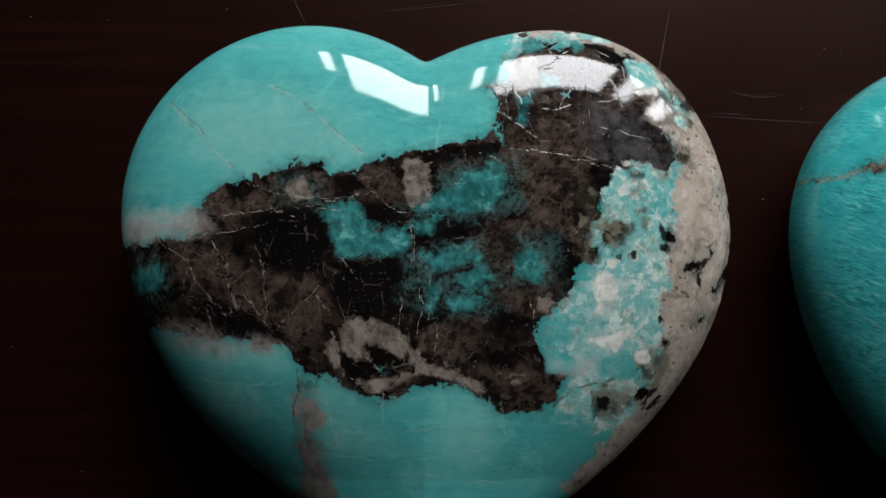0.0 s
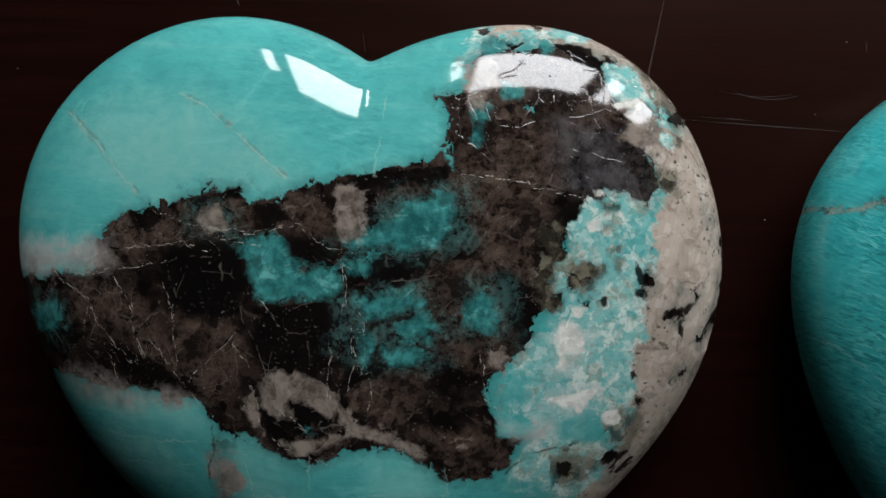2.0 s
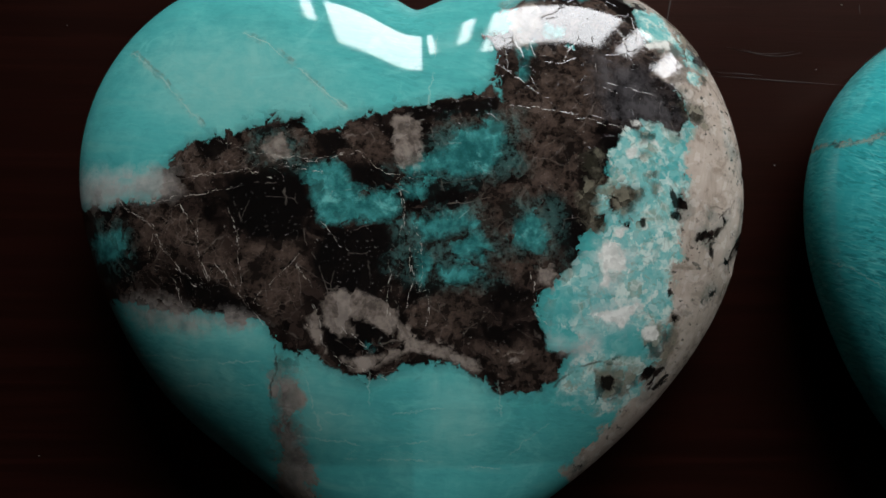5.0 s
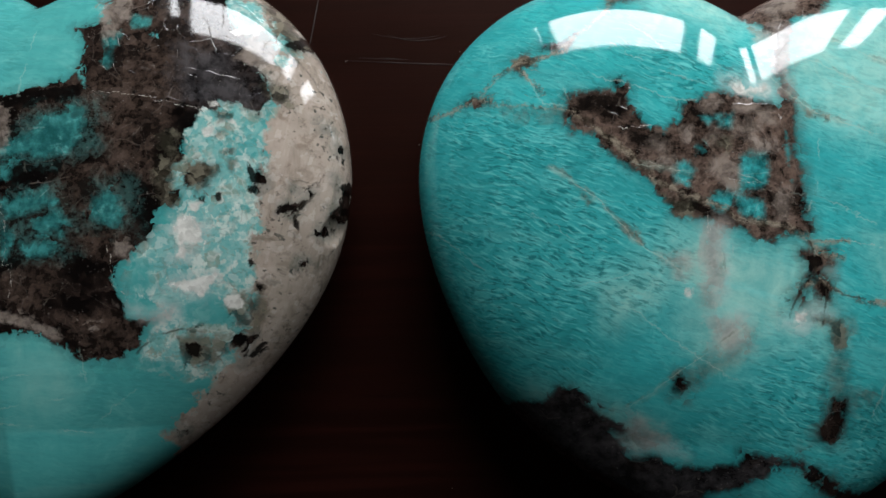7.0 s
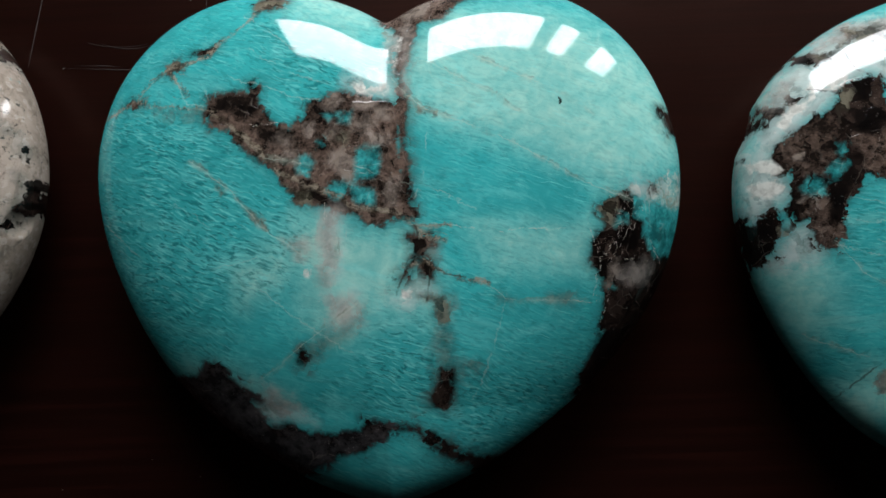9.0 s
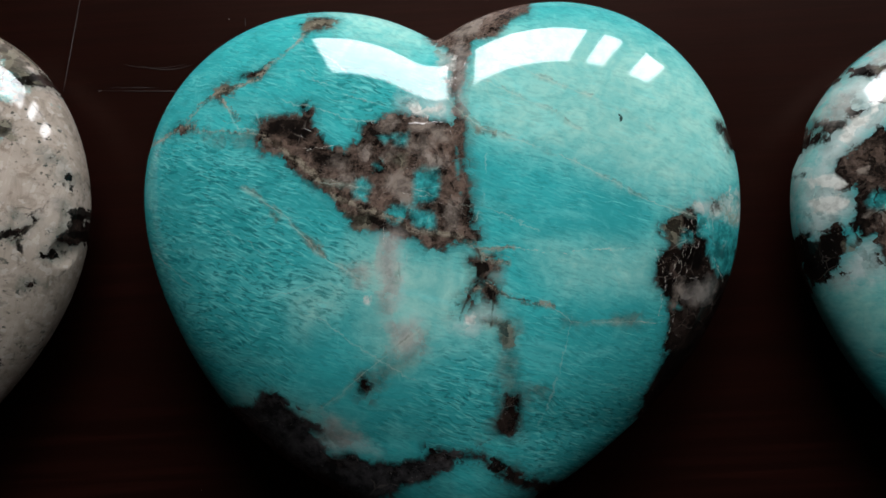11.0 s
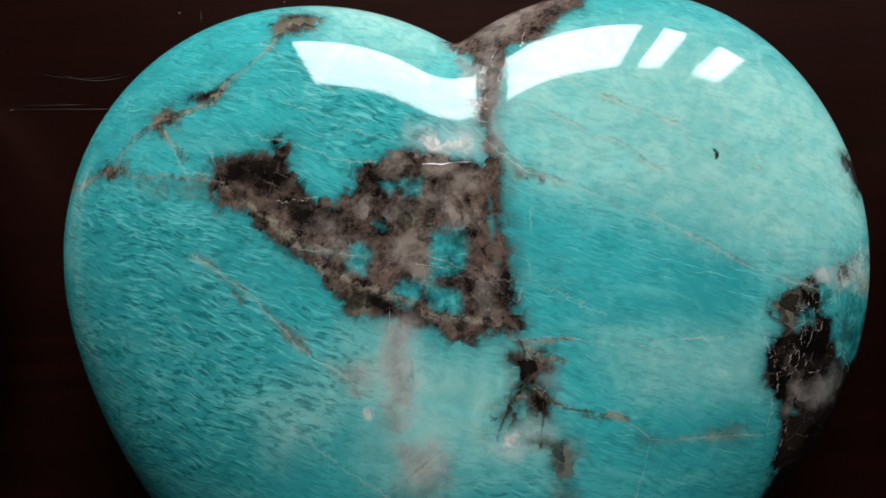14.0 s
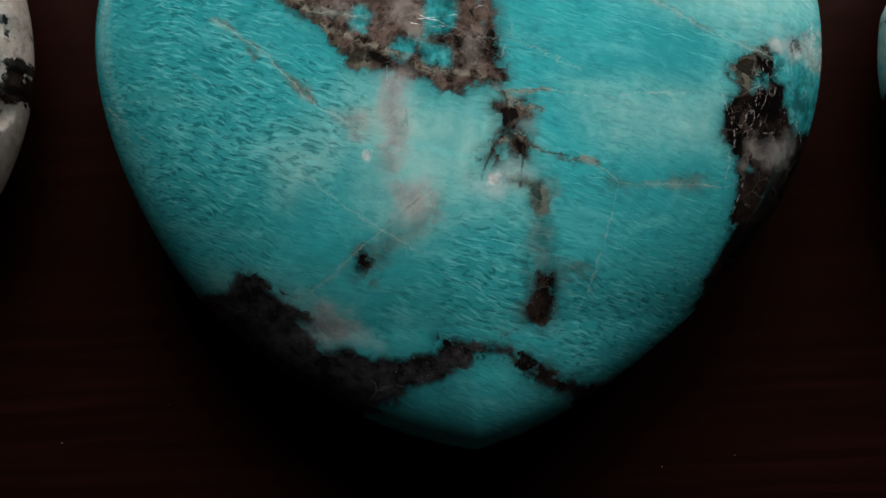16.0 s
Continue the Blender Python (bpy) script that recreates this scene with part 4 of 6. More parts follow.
LEFT_GLINT_LINES.append([(-4.2,-1.7), (-4.3,-7.7)])
LEFT_GLINT_LINES.append([(-0.6,0.7), (-0.2,-3.9), (-0.9,-6.7)])
LEFT_GLINT_LINES.append([(2.4,-6.6), (2.4,-9.8)])
LEFT_GLINT_LINES.append([(17.9,26.5), (24.4,25.7), (30.0,24.4), (35.7,23.2)])
LEFT_GLINT_LINES.append([(-3.2,13.6), (-1.6,8.5), (-2.0,5.8)])
LEFT_GLINT_LINES.append([(20.3,-4.4), (20.8,-9.1), (22.3,-10.9)])
LEFT_GLINT_LINES.append([(-16.7,-9.9), (-15.7,-14.6), (-11.9,-18.2), (-6.3,-19.9)])
LEFT_GLINT_LINES.append([(-10.6,-13.0), (-8.2,-14.8)])
LEFT_GLINT_LINES.append([(-41.4,-3.9), (-40.6,-6.3)])
LEFT_GLINT_LINES.append([(0.8,3.5), (1.6,-0.2), (0.9,-4.8)])
LEFT_FAINT_LINES = []
LEFT_FAINT_LINES.append([(4.3,41.0), (3.5,34.4), (2.9,28.1)])
LEFT_FAINT_LINES.append([(-21.1,-26.0), (-9.5,-27.2), (3.7,-25.8), (14.9,-25.9)])
LEFT_FAINT_LINES.append([(14.7,-23.0), (15.4,-28.7), (15.8,-35.5)])
LEFT_FAINT_LINES.append([(-20.3,-30.8), (-5.8,-32.4), (9.2,-30.5)])
LEFT_FAINT_LINES.append([(-7.5,-21.1), (-7.1,-26.7)])
LEFT_FAINT_LINES.append([(-18.0,-21.2), (-16.3,-28.8)])
LEFT_FAINT_LINES.append([(16.7,-34.1), (22.4,-30.3)])
LEFT_FAINT_LINES.append([(-54.4,-22.6), (-35.1,-22.4), (-24.8,-21.2)])
LEFT_FAINT_LINES.append([(-55.5,-17.4), (-36.9,-18.0), (-24.7,-17.4)])
LEFT_FAINT_LINES.append([(-9.7,-34.4), (3.6,-35.2), (14.8,-36.5)])
LEFT_TAUPE = []
LEFT_TAUPE.append([(-52.0,-7.3), (-41.6,-8.8), (-31.2,-10.1), (-26.3,-11.0), (-27.8,-12.5), (-38.5,-12.6), (-48.8,-11.8)])
LEFT_TAUPE.append([(-59.3,12.7), (-42.1,14.8), (-41.0,11.8), (-45.7,9.8), (-51.3,10.3), (-58.3,10.4)])
LEFT_TAUPE.append([(-25.0,-20.8), (-21.6,-20.6), (-21.1,-23.5), (-24.6,-23.8)])
LEFT_TAUPE.append([(25.6,-15.2), (30.8,-14.4), (29.9,-16.4), (25.7,-16.2)])
LEFT_TAUPE.append([(-23.7,-21.4), (-20.8,-21.4), (-19.3,-25.3), (-20.6,-28.8), (-18.9,-32.2), (-18.2,-37.3), (-19.7,-40.9), (-23.0,-41.4), (-22.0,-35.5), (-23.1,-30.4), (-24.0,-25.4)])
LEFT_FLAKE = []
LEFT_FLAKE.append([(34.1,18.3), (35.7,19.0), (37.1,23.2), (39.0,22.3), (39.7,19.0), (41.9,21.1), (47.3,20.9), (47.5,15.4), (44.5,6.9), (38.6,12.5), (33.9,13.3), (34.8,15.7)])
LEFT_FLAKE.append([(29.7,51.1), (33.5,54.7), (39.5,52.7), (37.2,50.2)])
LEFT_FLAKE.append([(39.9,45.6), (45.3,46.4), (46.7,44.2), (45.7,41.0), (42.6,39.6), (40.2,41.5)])
LEFT_FLAKE.append([(49.6,35.1), (52.4,34.3), (51.6,32.6), (49.9,33.1)])
LEFT_FLAKE.append([(31.6,12.2), (33.9,12.9), (34.0,8.3), (31.6,7.8), (30.4,9.6)])
LEFT_FLAKE.append([(34.0,7.8), (38.7,9.7), (45.5,7.9), (45.6,2.2), (35.0,3.2), (30.4,2.2)])
LEFT_OLIVE = []
LEFT_OLIVE.append([(33.9,12.7), (37.7,13.4), (40.7,12.3), (39.6,9.2), (35.9,8.2), (34.2,9.6)])
LEFT_OLIVE.append([(40.9,15.1), (42.5,16.6), (42.7,14.4), (41.0,14.0)])
LEFT_OLIVE.append([(31.2,6.6), (34.0,7.8), (33.1,4.8), (31.7,4.8)])
LEFT_OLIVE.append([(39.3,18.9), (41.4,19.4), (41.3,18.1), (39.5,18.0)])
LEFT_OLIVE.append([(33.3,-17.7), (35.7,-18.2), (37.8,-21.9), (34.8,-20.7)])
LEFT_OLIVE.append([(44.6,48.3), (50.7,45.2), (54.7,37.3), (52.8,32.9), (48.9,39.7)])
LEFT_OLIVE.append([(46.3,28.7), (51.5,27.9), (53.5,23.2), (50.3,24.0)])
LEFT_OLIVE.append([(28.4,7.7), (32.6,5.0), (30.3,4.0)])
LEFT_OLIVE.append([(28.7,16.0), (31.5,14.2), (32.5,9.6), (30.8,5.0), (28.4,9.6)])
LEFT_OLIVE.append([(39.4,23.0), (44.3,23.4), (41.9,21.1), (39.7,20.5)])
LEFT_OLIVE.append([(41.9,13.9), (43.0,13.5), (42.5,10.7), (41.3,11.6)])
LEFT_OLIVE.append([(34.9,11.5), (39.6,11.1), (38.7,7.8), (35.4,6.9)])
LEFT_OLIVE.append([(36.8,7.8), (38.2,7.4), (36.8,6.0)])
LEFT_OLIVE.append([(40.4,-12.6), (43.8,-11.3), (44.9,-18.6), (41.7,-17.8)])
LEFT_OLIVE.append([(34.8,-18.4), (39.8,-19.2), (39.6,-22.5), (36.0,-21.1)])
LEFT_OLIVE.append([(28.8,17.8), (32.1,18.4), (32.3,14.0), (29.8,12.9)])
LEFT_OLIVE.append([(33.1,11.9), (36.4,13.6), (38.6,12.0), (35.8,9.2)])
LEFT_OLIVE.append([(31.0,-19.0), (36.6,-18.0), (38.2,-23.6), (33.5,-24.6)])
LEFT_OLIVE.append([(43.4,-13.8), (46.8,-9.5), (47.9,-15.0), (45.1,-18.3)])
LEFT_CHALK = []
LEFT_CHALK.append([(32.0,2.9), (35.0,3.0), (36.6,0.4), (37.1,-2.0), (35.1,-2.2), (33.8,-2.1), (33.4,-4.9), (32.6,-4.3), (32.4,-0.6)])
LEFT_CHALK.append([(30.9,-9.7), (33.0,-8.5), (36.2,-7.9), (39.2,-7.7), (38.8,-9.6), (36.4,-11.5), (33.5,-10.9)])
LEFT_CHALK.append([(37.1,19.0), (39.1,20.0), (39.0,18.6), (37.6,17.9)])
LEFT_CHALK.append([(41.8,20.9), (43.1,21.5), (43.0,20.0)])
LEFT_CHALK.append([(37.5,24.3), (39.7,24.2), (38.5,23.5)])
LEFT_CHALK.append([(40.8,39.1), (45.7,40.1), (46.1,38.9), (41.5,38.2)])
LEFT_CHALK.append([(35.0,5.0), (36.9,5.5), (36.4,3.6), (35.2,3.6)])
LEFT_CHALK.append([(39.3,-12.0), (42.7,-11.6), (43.3,-14.1), (40.3,-13.5)])
LEFT_PIT = []
LEFT_PIT.append([(44.9,12.8), (45.9,11.8), (47.0,9.2), (46.0,9.6), (45.1,11.1)])
LEFT_PIT.append([(45.2,8.3), (46.3,8.3), (46.2,7.3), (45.4,7.2)])
LEFT_PIT.append([(32.7,-20.4), (35.4,-20.4), (35.1,-22.9), (33.6,-22.5)])
LEFT_PIT.append([(41.1,-19.1), (43.4,-19.4), (42.9,-20.8), (41.6,-20.3)])
LEFT_PIT.append([(46.1,-19.6), (47.0,-20.9), (44.1,-24.0), (43.1,-23.3)])
LEFT_PIT.append([(48.3,24.0), (48.7,23.5), (48.6,21.1), (48.2,21.6)])
LEFT_PIT.append([(47.6,15.4), (48.1,15.6), (48.0,14.9), (47.6,14.7)])
LEFT_PIT.append([(57.0,11.9), (57.4,11.5), (56.9,10.7)])
LEFT_PIT.append([(54.6,8.8), (57.1,9.5), (55.1,7.8)])
LEFT_PIT.append([(53.7,5.0), (56.3,7.6), (56.9,7.3), (54.2,4.0)])
LEFT_PIT.append([(50.0,4.1), (52.1,5.5), (51.6,3.6)])
LEFT_PIT.append([(60.2,15.1), (60.9,15.5), (60.9,13.6)])
LEFT_PIT.append([(61.0,10.1), (63.6,10.8), (63.5,7.2), (61.2,8.1)])
LEFT_PIT.append([(59.6,4.7), (62.9,5.7), (62.6,3.1)])
LEFT_PIT.append([(25.2,46.4), (26.4,46.7), (27.9,45.2), (26.6,44.4), (25.7,45.4)])
LEFT_PIT.append([(31.6,49.5), (38.1,49.1), (38.8,44.3), (37.0,44.6), (34.2,47.2)])
LEFT_PIT.append([(37.2,48.1), (39.5,47.4), (39.2,42.5), (37.4,43.4)])
LEFT_PIT.append([(50.0,37.6), (55.3,39.5), (53.0,35.5), (51.0,36.2)])
LEFT_PIT.append([(43.5,32.1), (45.0,31.7), (44.2,30.8)])
LEFT_PIT.append([(18.4,52.6), (21.4,53.1), (19.9,50.9)])
LEFT_PIT.append([(28.1,54.1), (29.9,53.0), (28.8,52.0)])
LEFT_PIT.append([(44.9,-5.4), (45.7,-5.9), (45.1,-6.5)])
LEFT_PIT.append([(46.1,-9.8), (46.7,-10.1), (46.4,-10.8)])
LEFT_PIT.append([(53.2,3.1), (53.9,0.1), (53.1,1.0)])
LEFT_PIT.append([(36.6,6.7), (37.8,6.9), (37.4,5.6), (36.7,5.8)])
LEFT_PIT.append([(39.5,6.9), (40.1,7.1), (39.9,6.0)])
LEFT_PIT.append([(57.2,11.3), (57.7,11.6), (57.8,10.8), (57.3,10.7)])
LEFT_PIT.append([(56.7,9.6), (57.3,9.7), (57.2,9.1)])
LEFT_PIT.append([(55.0,5.8), (56.5,7.7), (56.8,7.4), (55.5,5.7)])
LEFT_PIT.append([(52.3,5.0), (53.3,4.8), (53.0,4.0), (52.5,4.1)])
LEFT_PIT.append([(59.7,3.5), (60.4,5.0), (60.5,4.7), (59.8,3.3)])
LEFT_PIT.append([(59.1,1.2), (59.7,1.2), (59.3,0.3), (59.0,0.5)])
LEFT_PIT.append([(61.4,14.4), (61.7,14.7), (61.5,13.5)])
LEFT_PIT.append([(60.6,26.2), (61.5,26.1), (60.9,25.1)])
LEFT_MIST = []
LEFT_MIST.append([(-3.9,7.1), (12.7,9.3), (14.3,-3.6), (6.5,-5.6), (0.9,-5.7), (-3.8,-0.3)])
LEFT_MIST.append([(15.4,9.3), (24.2,9.5), (25.3,0.2), (17.4,0.1)])
LEFT_MIST.append([(-3.2,15.4), (5.9,23.0), (17.9,25.1), (19.0,15.9), (11.7,12.9), (0.6,12.7)])
LEFT_MIST.append([(-27.9,21.5), (-21.2,22.1), (-20.1,16.9), (-26.7,16.6)])
LEFT_MIST.append([(-64.6,4.5), (-50.3,5.7), (-50.3,-2.2), (-61.2,-3.8)])
LEFT_PATCHES = dict(dark=LEFT_DARK, brown=LEFT_BROWN, grey=LEFT_GREY, black=LEFT_BLACK, turq=LEFT_TURQ, cream=LEFT_CREAM, white=LEFT_WHITE, mint=LEFT_MINT, pale=LEFT_PALE, deep=LEFT_DEEP, gem=LEFT_GEM, smudge=LEFT_SMUDGE, taupe=LEFT_TAUPE, flake=LEFT_FLAKE, olive=LEFT_OLIVE, chalk=LEFT_CHALK, pit=LEFT_PIT, mist=LEFT_MIST)
LEFT_VEINS = dict(light=LEFT_LIGHT_LINES, crack=LEFT_CRACK_LINES, glint=LEFT_GLINT_LINES, faint=LEFT_FAINT_LINES)

MIDDLE_DARK = []
MIDDLE_DARK.append([(-34.2,28.0), (-24.9,28.5), (-23.7,29.1), (-22.8,24.1), (-20.1,21.3), (-17.2,20.2), (-15.1,23.1), (-14.3,25.5), (-9.1,26.8), (-5.6,27.6), (2.4,25.5), (4.1,25.1), (4.3,16.9), (4.8,11.0), (6.0,5.7), (7.4,1.9), (6.6,0.4), (1.9,1.0), (0.7,-0.5), (-3.7,1.3), (-9.3,3.9), (-12.2,4.0), (-16.2,5.0), (-18.4,8.6), (-21.9,12.2), (-26.5,16.6), (-30.1,19.8), (-33.8,20.7), (-35.3,23.2)])
MIDDLE_DARK.append([(-0.0,45.3), (6.5,56.5), (15.6,60.4), (24.7,63.6), (19.9,48.3), (15.2,46.0), (13.5,42.2), (9.5,42.9), (8.0,41.7), (7.1,36.7), (5.2,29.4), (3.3,29.6), (2.8,32.8), (4.2,39.3)])
MIDDLE_DARK.append([(42.7,2.6), (45.2,4.0), (49.0,5.8), (49.5,4.3), (50.8,4.2), (50.8,1.4), (53.1,0.0), (52.9,-3.3), (56.6,-7.0), (71.9,-9.7), (73.7,-12.6), (72.4,-18.7), (65.8,-21.8), (46.6,-14.2), (44.1,-12.4), (40.9,-9.3), (41.2,-4.5), (42.5,-3.3), (44.1,-2.1), (45.3,-1.2), (44.8,0.2)])
MIDDLE_DARK.append([(43.5,-13.0), (53.3,-13.1), (70.9,-6.5), (76.1,-12.4), (68.0,-31.8), (56.2,-42.5), (37.2,-34.7), (40.9,-27.2), (43.1,-22.1)])
MIDDLE_DARK.append([(58.7,22.8), (72.3,27.7), (76.1,20.7), (60.2,17.9)])
MIDDLE_DARK.append([(-58.5,-32.8), (-37.8,-27.7), (-37.0,-26.2), (-35.1,-25.4), (-32.5,-27.2), (-28.6,-30.7), (-25.2,-32.8), (-25.0,-34.6), (-27.7,-34.2), (-25.1,-38.4), (-22.7,-39.0), (-20.3,-37.8), (-15.8,-40.2), (-10.1,-40.0), (-5.6,-39.8), (-4.9,-37.5), (1.1,-38.6), (6.7,-39.2), (8.4,-42.1), (11.8,-44.5), (17.3,-45.6), (30.4,-53.2), (27.4,-56.6), (12.5,-46.7), (8.4,-44.6), (5.0,-41.1), (0.5,-41.1), (-4.7,-45.1), (-8.1,-45.4), (-10.4,-46.3), (-14.1,-48.3), (-16.6,-49.2), (-28.5,-56.1), (-37.1,-50.9), (-45.7,-45.6), (-53.5,-38.8)])
MIDDLE_DARK.append([(5.2,-2.1), (10.7,-2.4), (11.1,-4.2), (8.7,-4.7), (8.6,-6.3), (10.4,-7.7), (10.4,-11.2), (8.6,-9.7), (7.2,-8.1), (5.0,-11.0), (3.2,-11.1), (6.1,-6.5), (6.7,-4.5)])
MIDDLE_DARK.append([(11.0,-28.1), (13.5,-28.2), (13.5,-32.0), (12.0,-36.6), (9.6,-35.6), (9.5,-33.0)])
MIDDLE_DARK.append([(-16.5,-23.7), (-14.8,-24.9), (-15.5,-26.8), (-17.2,-26.5)])
MIDDLE_DARK.append([(4.2,25.4), (5.7,25.2), (5.7,15.6), (7.4,2.8), (5.4,5.8), (4.0,11.0)])
MIDDLE_DARK.append([(-44.7,35.6), (-41.1,36.2), (-40.5,33.9), (-43.4,33.2)])
MIDDLE_DARK.append([(-53.9,27.8), (-51.9,28.9), (-49.5,27.8), (-51.3,26.8)])
MIDDLE_DARK.append([(-38.1,37.1), (-36.2,37.9), (-33.0,38.5), (-35.2,36.9)])
MIDDLE_DARK.append([(-26.6,30.3), (-24.8,30.7), (-24.4,28.3), (-26.0,27.8)])
MIDDLE_DARK.append([(4.3,42.9), (5.4,43.5), (5.2,36.7), (5.0,30.3), (5.2,22.3), (5.8,15.4), (6.5,5.3), (7.0,-0.6), (5.8,2.8), (4.6,10.4), (4.0,19.8), (3.9,30.4)])
MIDDLE_DARK.append([(-26.6,48.8), (-23.2,50.8), (-19.4,50.0), (-20.1,47.2), (-23.6,45.9), (-26.0,46.6)])
MIDDLE_DARK.append([(57.5,22.9), (72.6,26.3), (74.0,21.5), (59.0,17.4), (57.9,20.5)])
MIDDLE_DARK.append([(53.9,7.3), (55.6,8.2), (56.5,5.7), (54.5,5.5)])
MIDDLE_DARK.append([(6.4,-39.4), (9.5,-41.0), (13.6,-45.0), (18.9,-46.8), (16.0,-47.7), (11.3,-45.6), (8.1,-43.0)])
MIDDLE_BROWN = []
MIDDLE_BROWN.append([(-23.0,19.3), (-13.7,20.0), (-4.5,25.7), (3.0,24.2), (2.8,11.1), (0.8,3.1), (-7.0,5.7), (-16.1,10.8)])
MIDDLE_BROWN.append([(9.7,47.7), (14.0,49.1), (12.9,43.4), (10.4,44.3)])
MIDDLE_BROWN.append([(-27.6,47.7), (-26.1,49.9), (-20.9,50.9), (-18.5,50.5), (-19.6,48.4), (-24.2,47.0)])
MIDDLE_BROWN.append([(-45.4,36.7), (-40.8,36.8), (-41.8,34.2), (-44.7,34.7)])
MIDDLE_BROWN.append([(-52.7,28.9), (-49.6,29.1), (-50.1,27.0), (-52.3,26.9)])
MIDDLE_BROWN.append([(-34.2,28.0), (-24.9,28.5), (-23.7,29.1), (-22.8,24.1), (-20.1,21.3), (-17.2,20.2), (-15.1,23.1), (-14.3,25.5), (-9.1,26.8), (-5.6,27.6), (2.4,25.5), (5.0,25.0), (5.3,16.8), (5.9,10.9), (7.1,5.7), (8.1,1.9), (7.0,0.4), (1.9,1.0), (0.7,-0.5), (-3.7,1.3), (-9.3,3.9), (-12.2,4.0), (-16.2,5.0), (-18.4,8.6), (-21.9,12.2), (-26.5,16.6), (-30.1,19.8), (-33.8,20.7), (-35.3,23.2)])
MIDDLE_BROWN.append([(-0.0,45.3), (6.5,56.5), (15.6,60.4), (24.7,63.6), (19.9,48.3), (15.2,46.0), (13.5,42.2), (9.5,42.9), (8.0,41.7), (7.1,36.7), (5.2,29.4), (3.3,29.6), (2.8,32.8), (4.2,39.3)])
MIDDLE_BROWN.append([(6.5,-2.9), (8.5,-3.2), (11.0,-3.5), (10.5,-4.3), (8.7,-4.4), (7.9,-6.9), (9.7,-8.0), (9.5,-10.0), (8.5,-9.3), (6.7,-7.6), (4.1,-11.2), (3.4,-12.8), (4.1,-9.6), (6.3,-7.4), (7.2,-5.2)])
MIDDLE_BROWN.append([(4.2,25.4), (5.7,25.2), (5.7,15.6), (7.4,2.8), (5.4,5.8), (4.0,11.0)])
MIDDLE_BROWN.append([(6.1,-2.5), (10.7,-2.9), (10.7,-4.0), (8.3,-4.4), (8.2,-6.4), (9.9,-8.0), (9.8,-10.9), (8.8,-8.8), (7.2,-7.4), (4.7,-10.7), (3.5,-10.8), (6.6,-6.4), (7.0,-4.2)])
MIDDLE_BROWN.append([(-45.5,36.4), (-40.5,36.9), (-39.4,33.5), (-43.7,32.7)])
MIDDLE_BROWN.append([(-55.5,28.6), (-48.7,28.9), (-48.6,26.6), (-55.3,26.7)])
MIDDLE_BROWN.append([(-27.2,49.4), (-23.3,51.5), (-19.0,50.2), (-20.1,46.7), (-25.9,46.1)])
MIDDLE_BROWN.append([(4.3,42.9), (5.4,43.5), (5.2,36.7), (5.0,30.3), (5.2,22.3), (5.8,15.4), (6.5,5.3), (7.0,-0.6), (5.8,2.8), (4.6,10.4), (4.0,19.8), (3.9,30.4)])
MIDDLE_TURQ = []
MIDDLE_TURQ.append([(-4.1,14.7), (-2.1,15.7), (0.6,15.2), (1.0,12.8), (0.3,10.5), (-0.6,8.6), (-4.9,8.5), (-4.3,11.5)])
MIDDLE_TURQ.append([(-5.3,7.9), (-0.6,7.7), (-0.9,3.6), (-4.3,4.2), (-5.4,5.4)])
MIDDLE_TURQ.append([(-9.1,9.5), (-6.8,9.0), (-6.5,7.0), (-8.1,6.0), (-9.6,7.2)])
MIDDLE_TURQ.append([(-15.7,13.8), (-13.9,14.5), (-12.8,12.9), (-14.1,10.6), (-15.6,11.1)])
MIDDLE_TURQ.append([(-8.0,22.9), (-5.2,23.1), (-5.5,21.1), (-7.7,20.8)])
MIDDLE_TURQ.append([(-12.2,17.2), (-10.6,17.5), (-10.5,16.3), (-11.9,15.8)])
MIDDLE_TURQ.append([(-10.7,22.2), (-9.2,22.3), (-9.6,21.0)])
MIDDLE_TURQ.append([(50.6,3.8), (52.9,4.5), (52.5,1.2), (51.3,1.5)])
MIDDLE_TURQ.append([(46.7,1.1), (49.2,1.1), (48.8,-0.6), (46.9,-0.7)])
MIDDLE_TURQ.append([(52.9,3.9), (58.7,2.7), (62.3,-4.4), (54.9,-7.3), (52.7,-3.0), (55.0,0.6)])
MIDDLE_WHITE = []
MIDDLE_WHITE.append([(-5.9,27.5), (-2.4,29.0), (2.9,28.6), (3.5,25.9), (1.7,24.3), (-1.7,25.9)])
MIDDLE_WHITE.append([(2.6,41.3), (4.2,40.2), (4.3,33.7), (3.0,29.6), (2.5,35.0)])
MIDDLE_WHITE.append([(-27.0,-33.4), (-23.9,-31.7), (-18.9,-34.9), (-14.6,-38.5), (-20.3,-37.8), (-23.3,-39.0), (-25.0,-37.8)])
MIDDLE_WHITE.append([(-40.3,-32.2), (-36.7,-34.9), (-35.7,-37.8), (-40.0,-35.9)])
MIDDLE_WHITE.append([(10.8,-5.3), (10.3,-5.8), (9.3,-6.2), (8.9,-5.2), (9.4,-4.4), (10.4,-4.8)])
MIDDLE_WHITE.append([(-10.0,-15.2), (-6.3,-14.9), (-5.2,-17.4), (-8.9,-18.1)])
MIDDLE_WHITE.append([(49.7,6.2), (52.4,7.3), (56.6,6.9), (54.2,5.5), (51.5,5.0)])
MIDDLE_WHITE.append([(-6.2,30.0), (-0.1,31.1), (4.3,31.2), (3.8,25.9), (-2.1,25.4), (-6.3,26.7)])
MIDDLE_WHITE.append([(-11.1,4.2), (-8.1,4.5), (-7.6,-1.5), (-8.6,-10.0), (-9.9,-10.8), (-11.4,-3.9)])
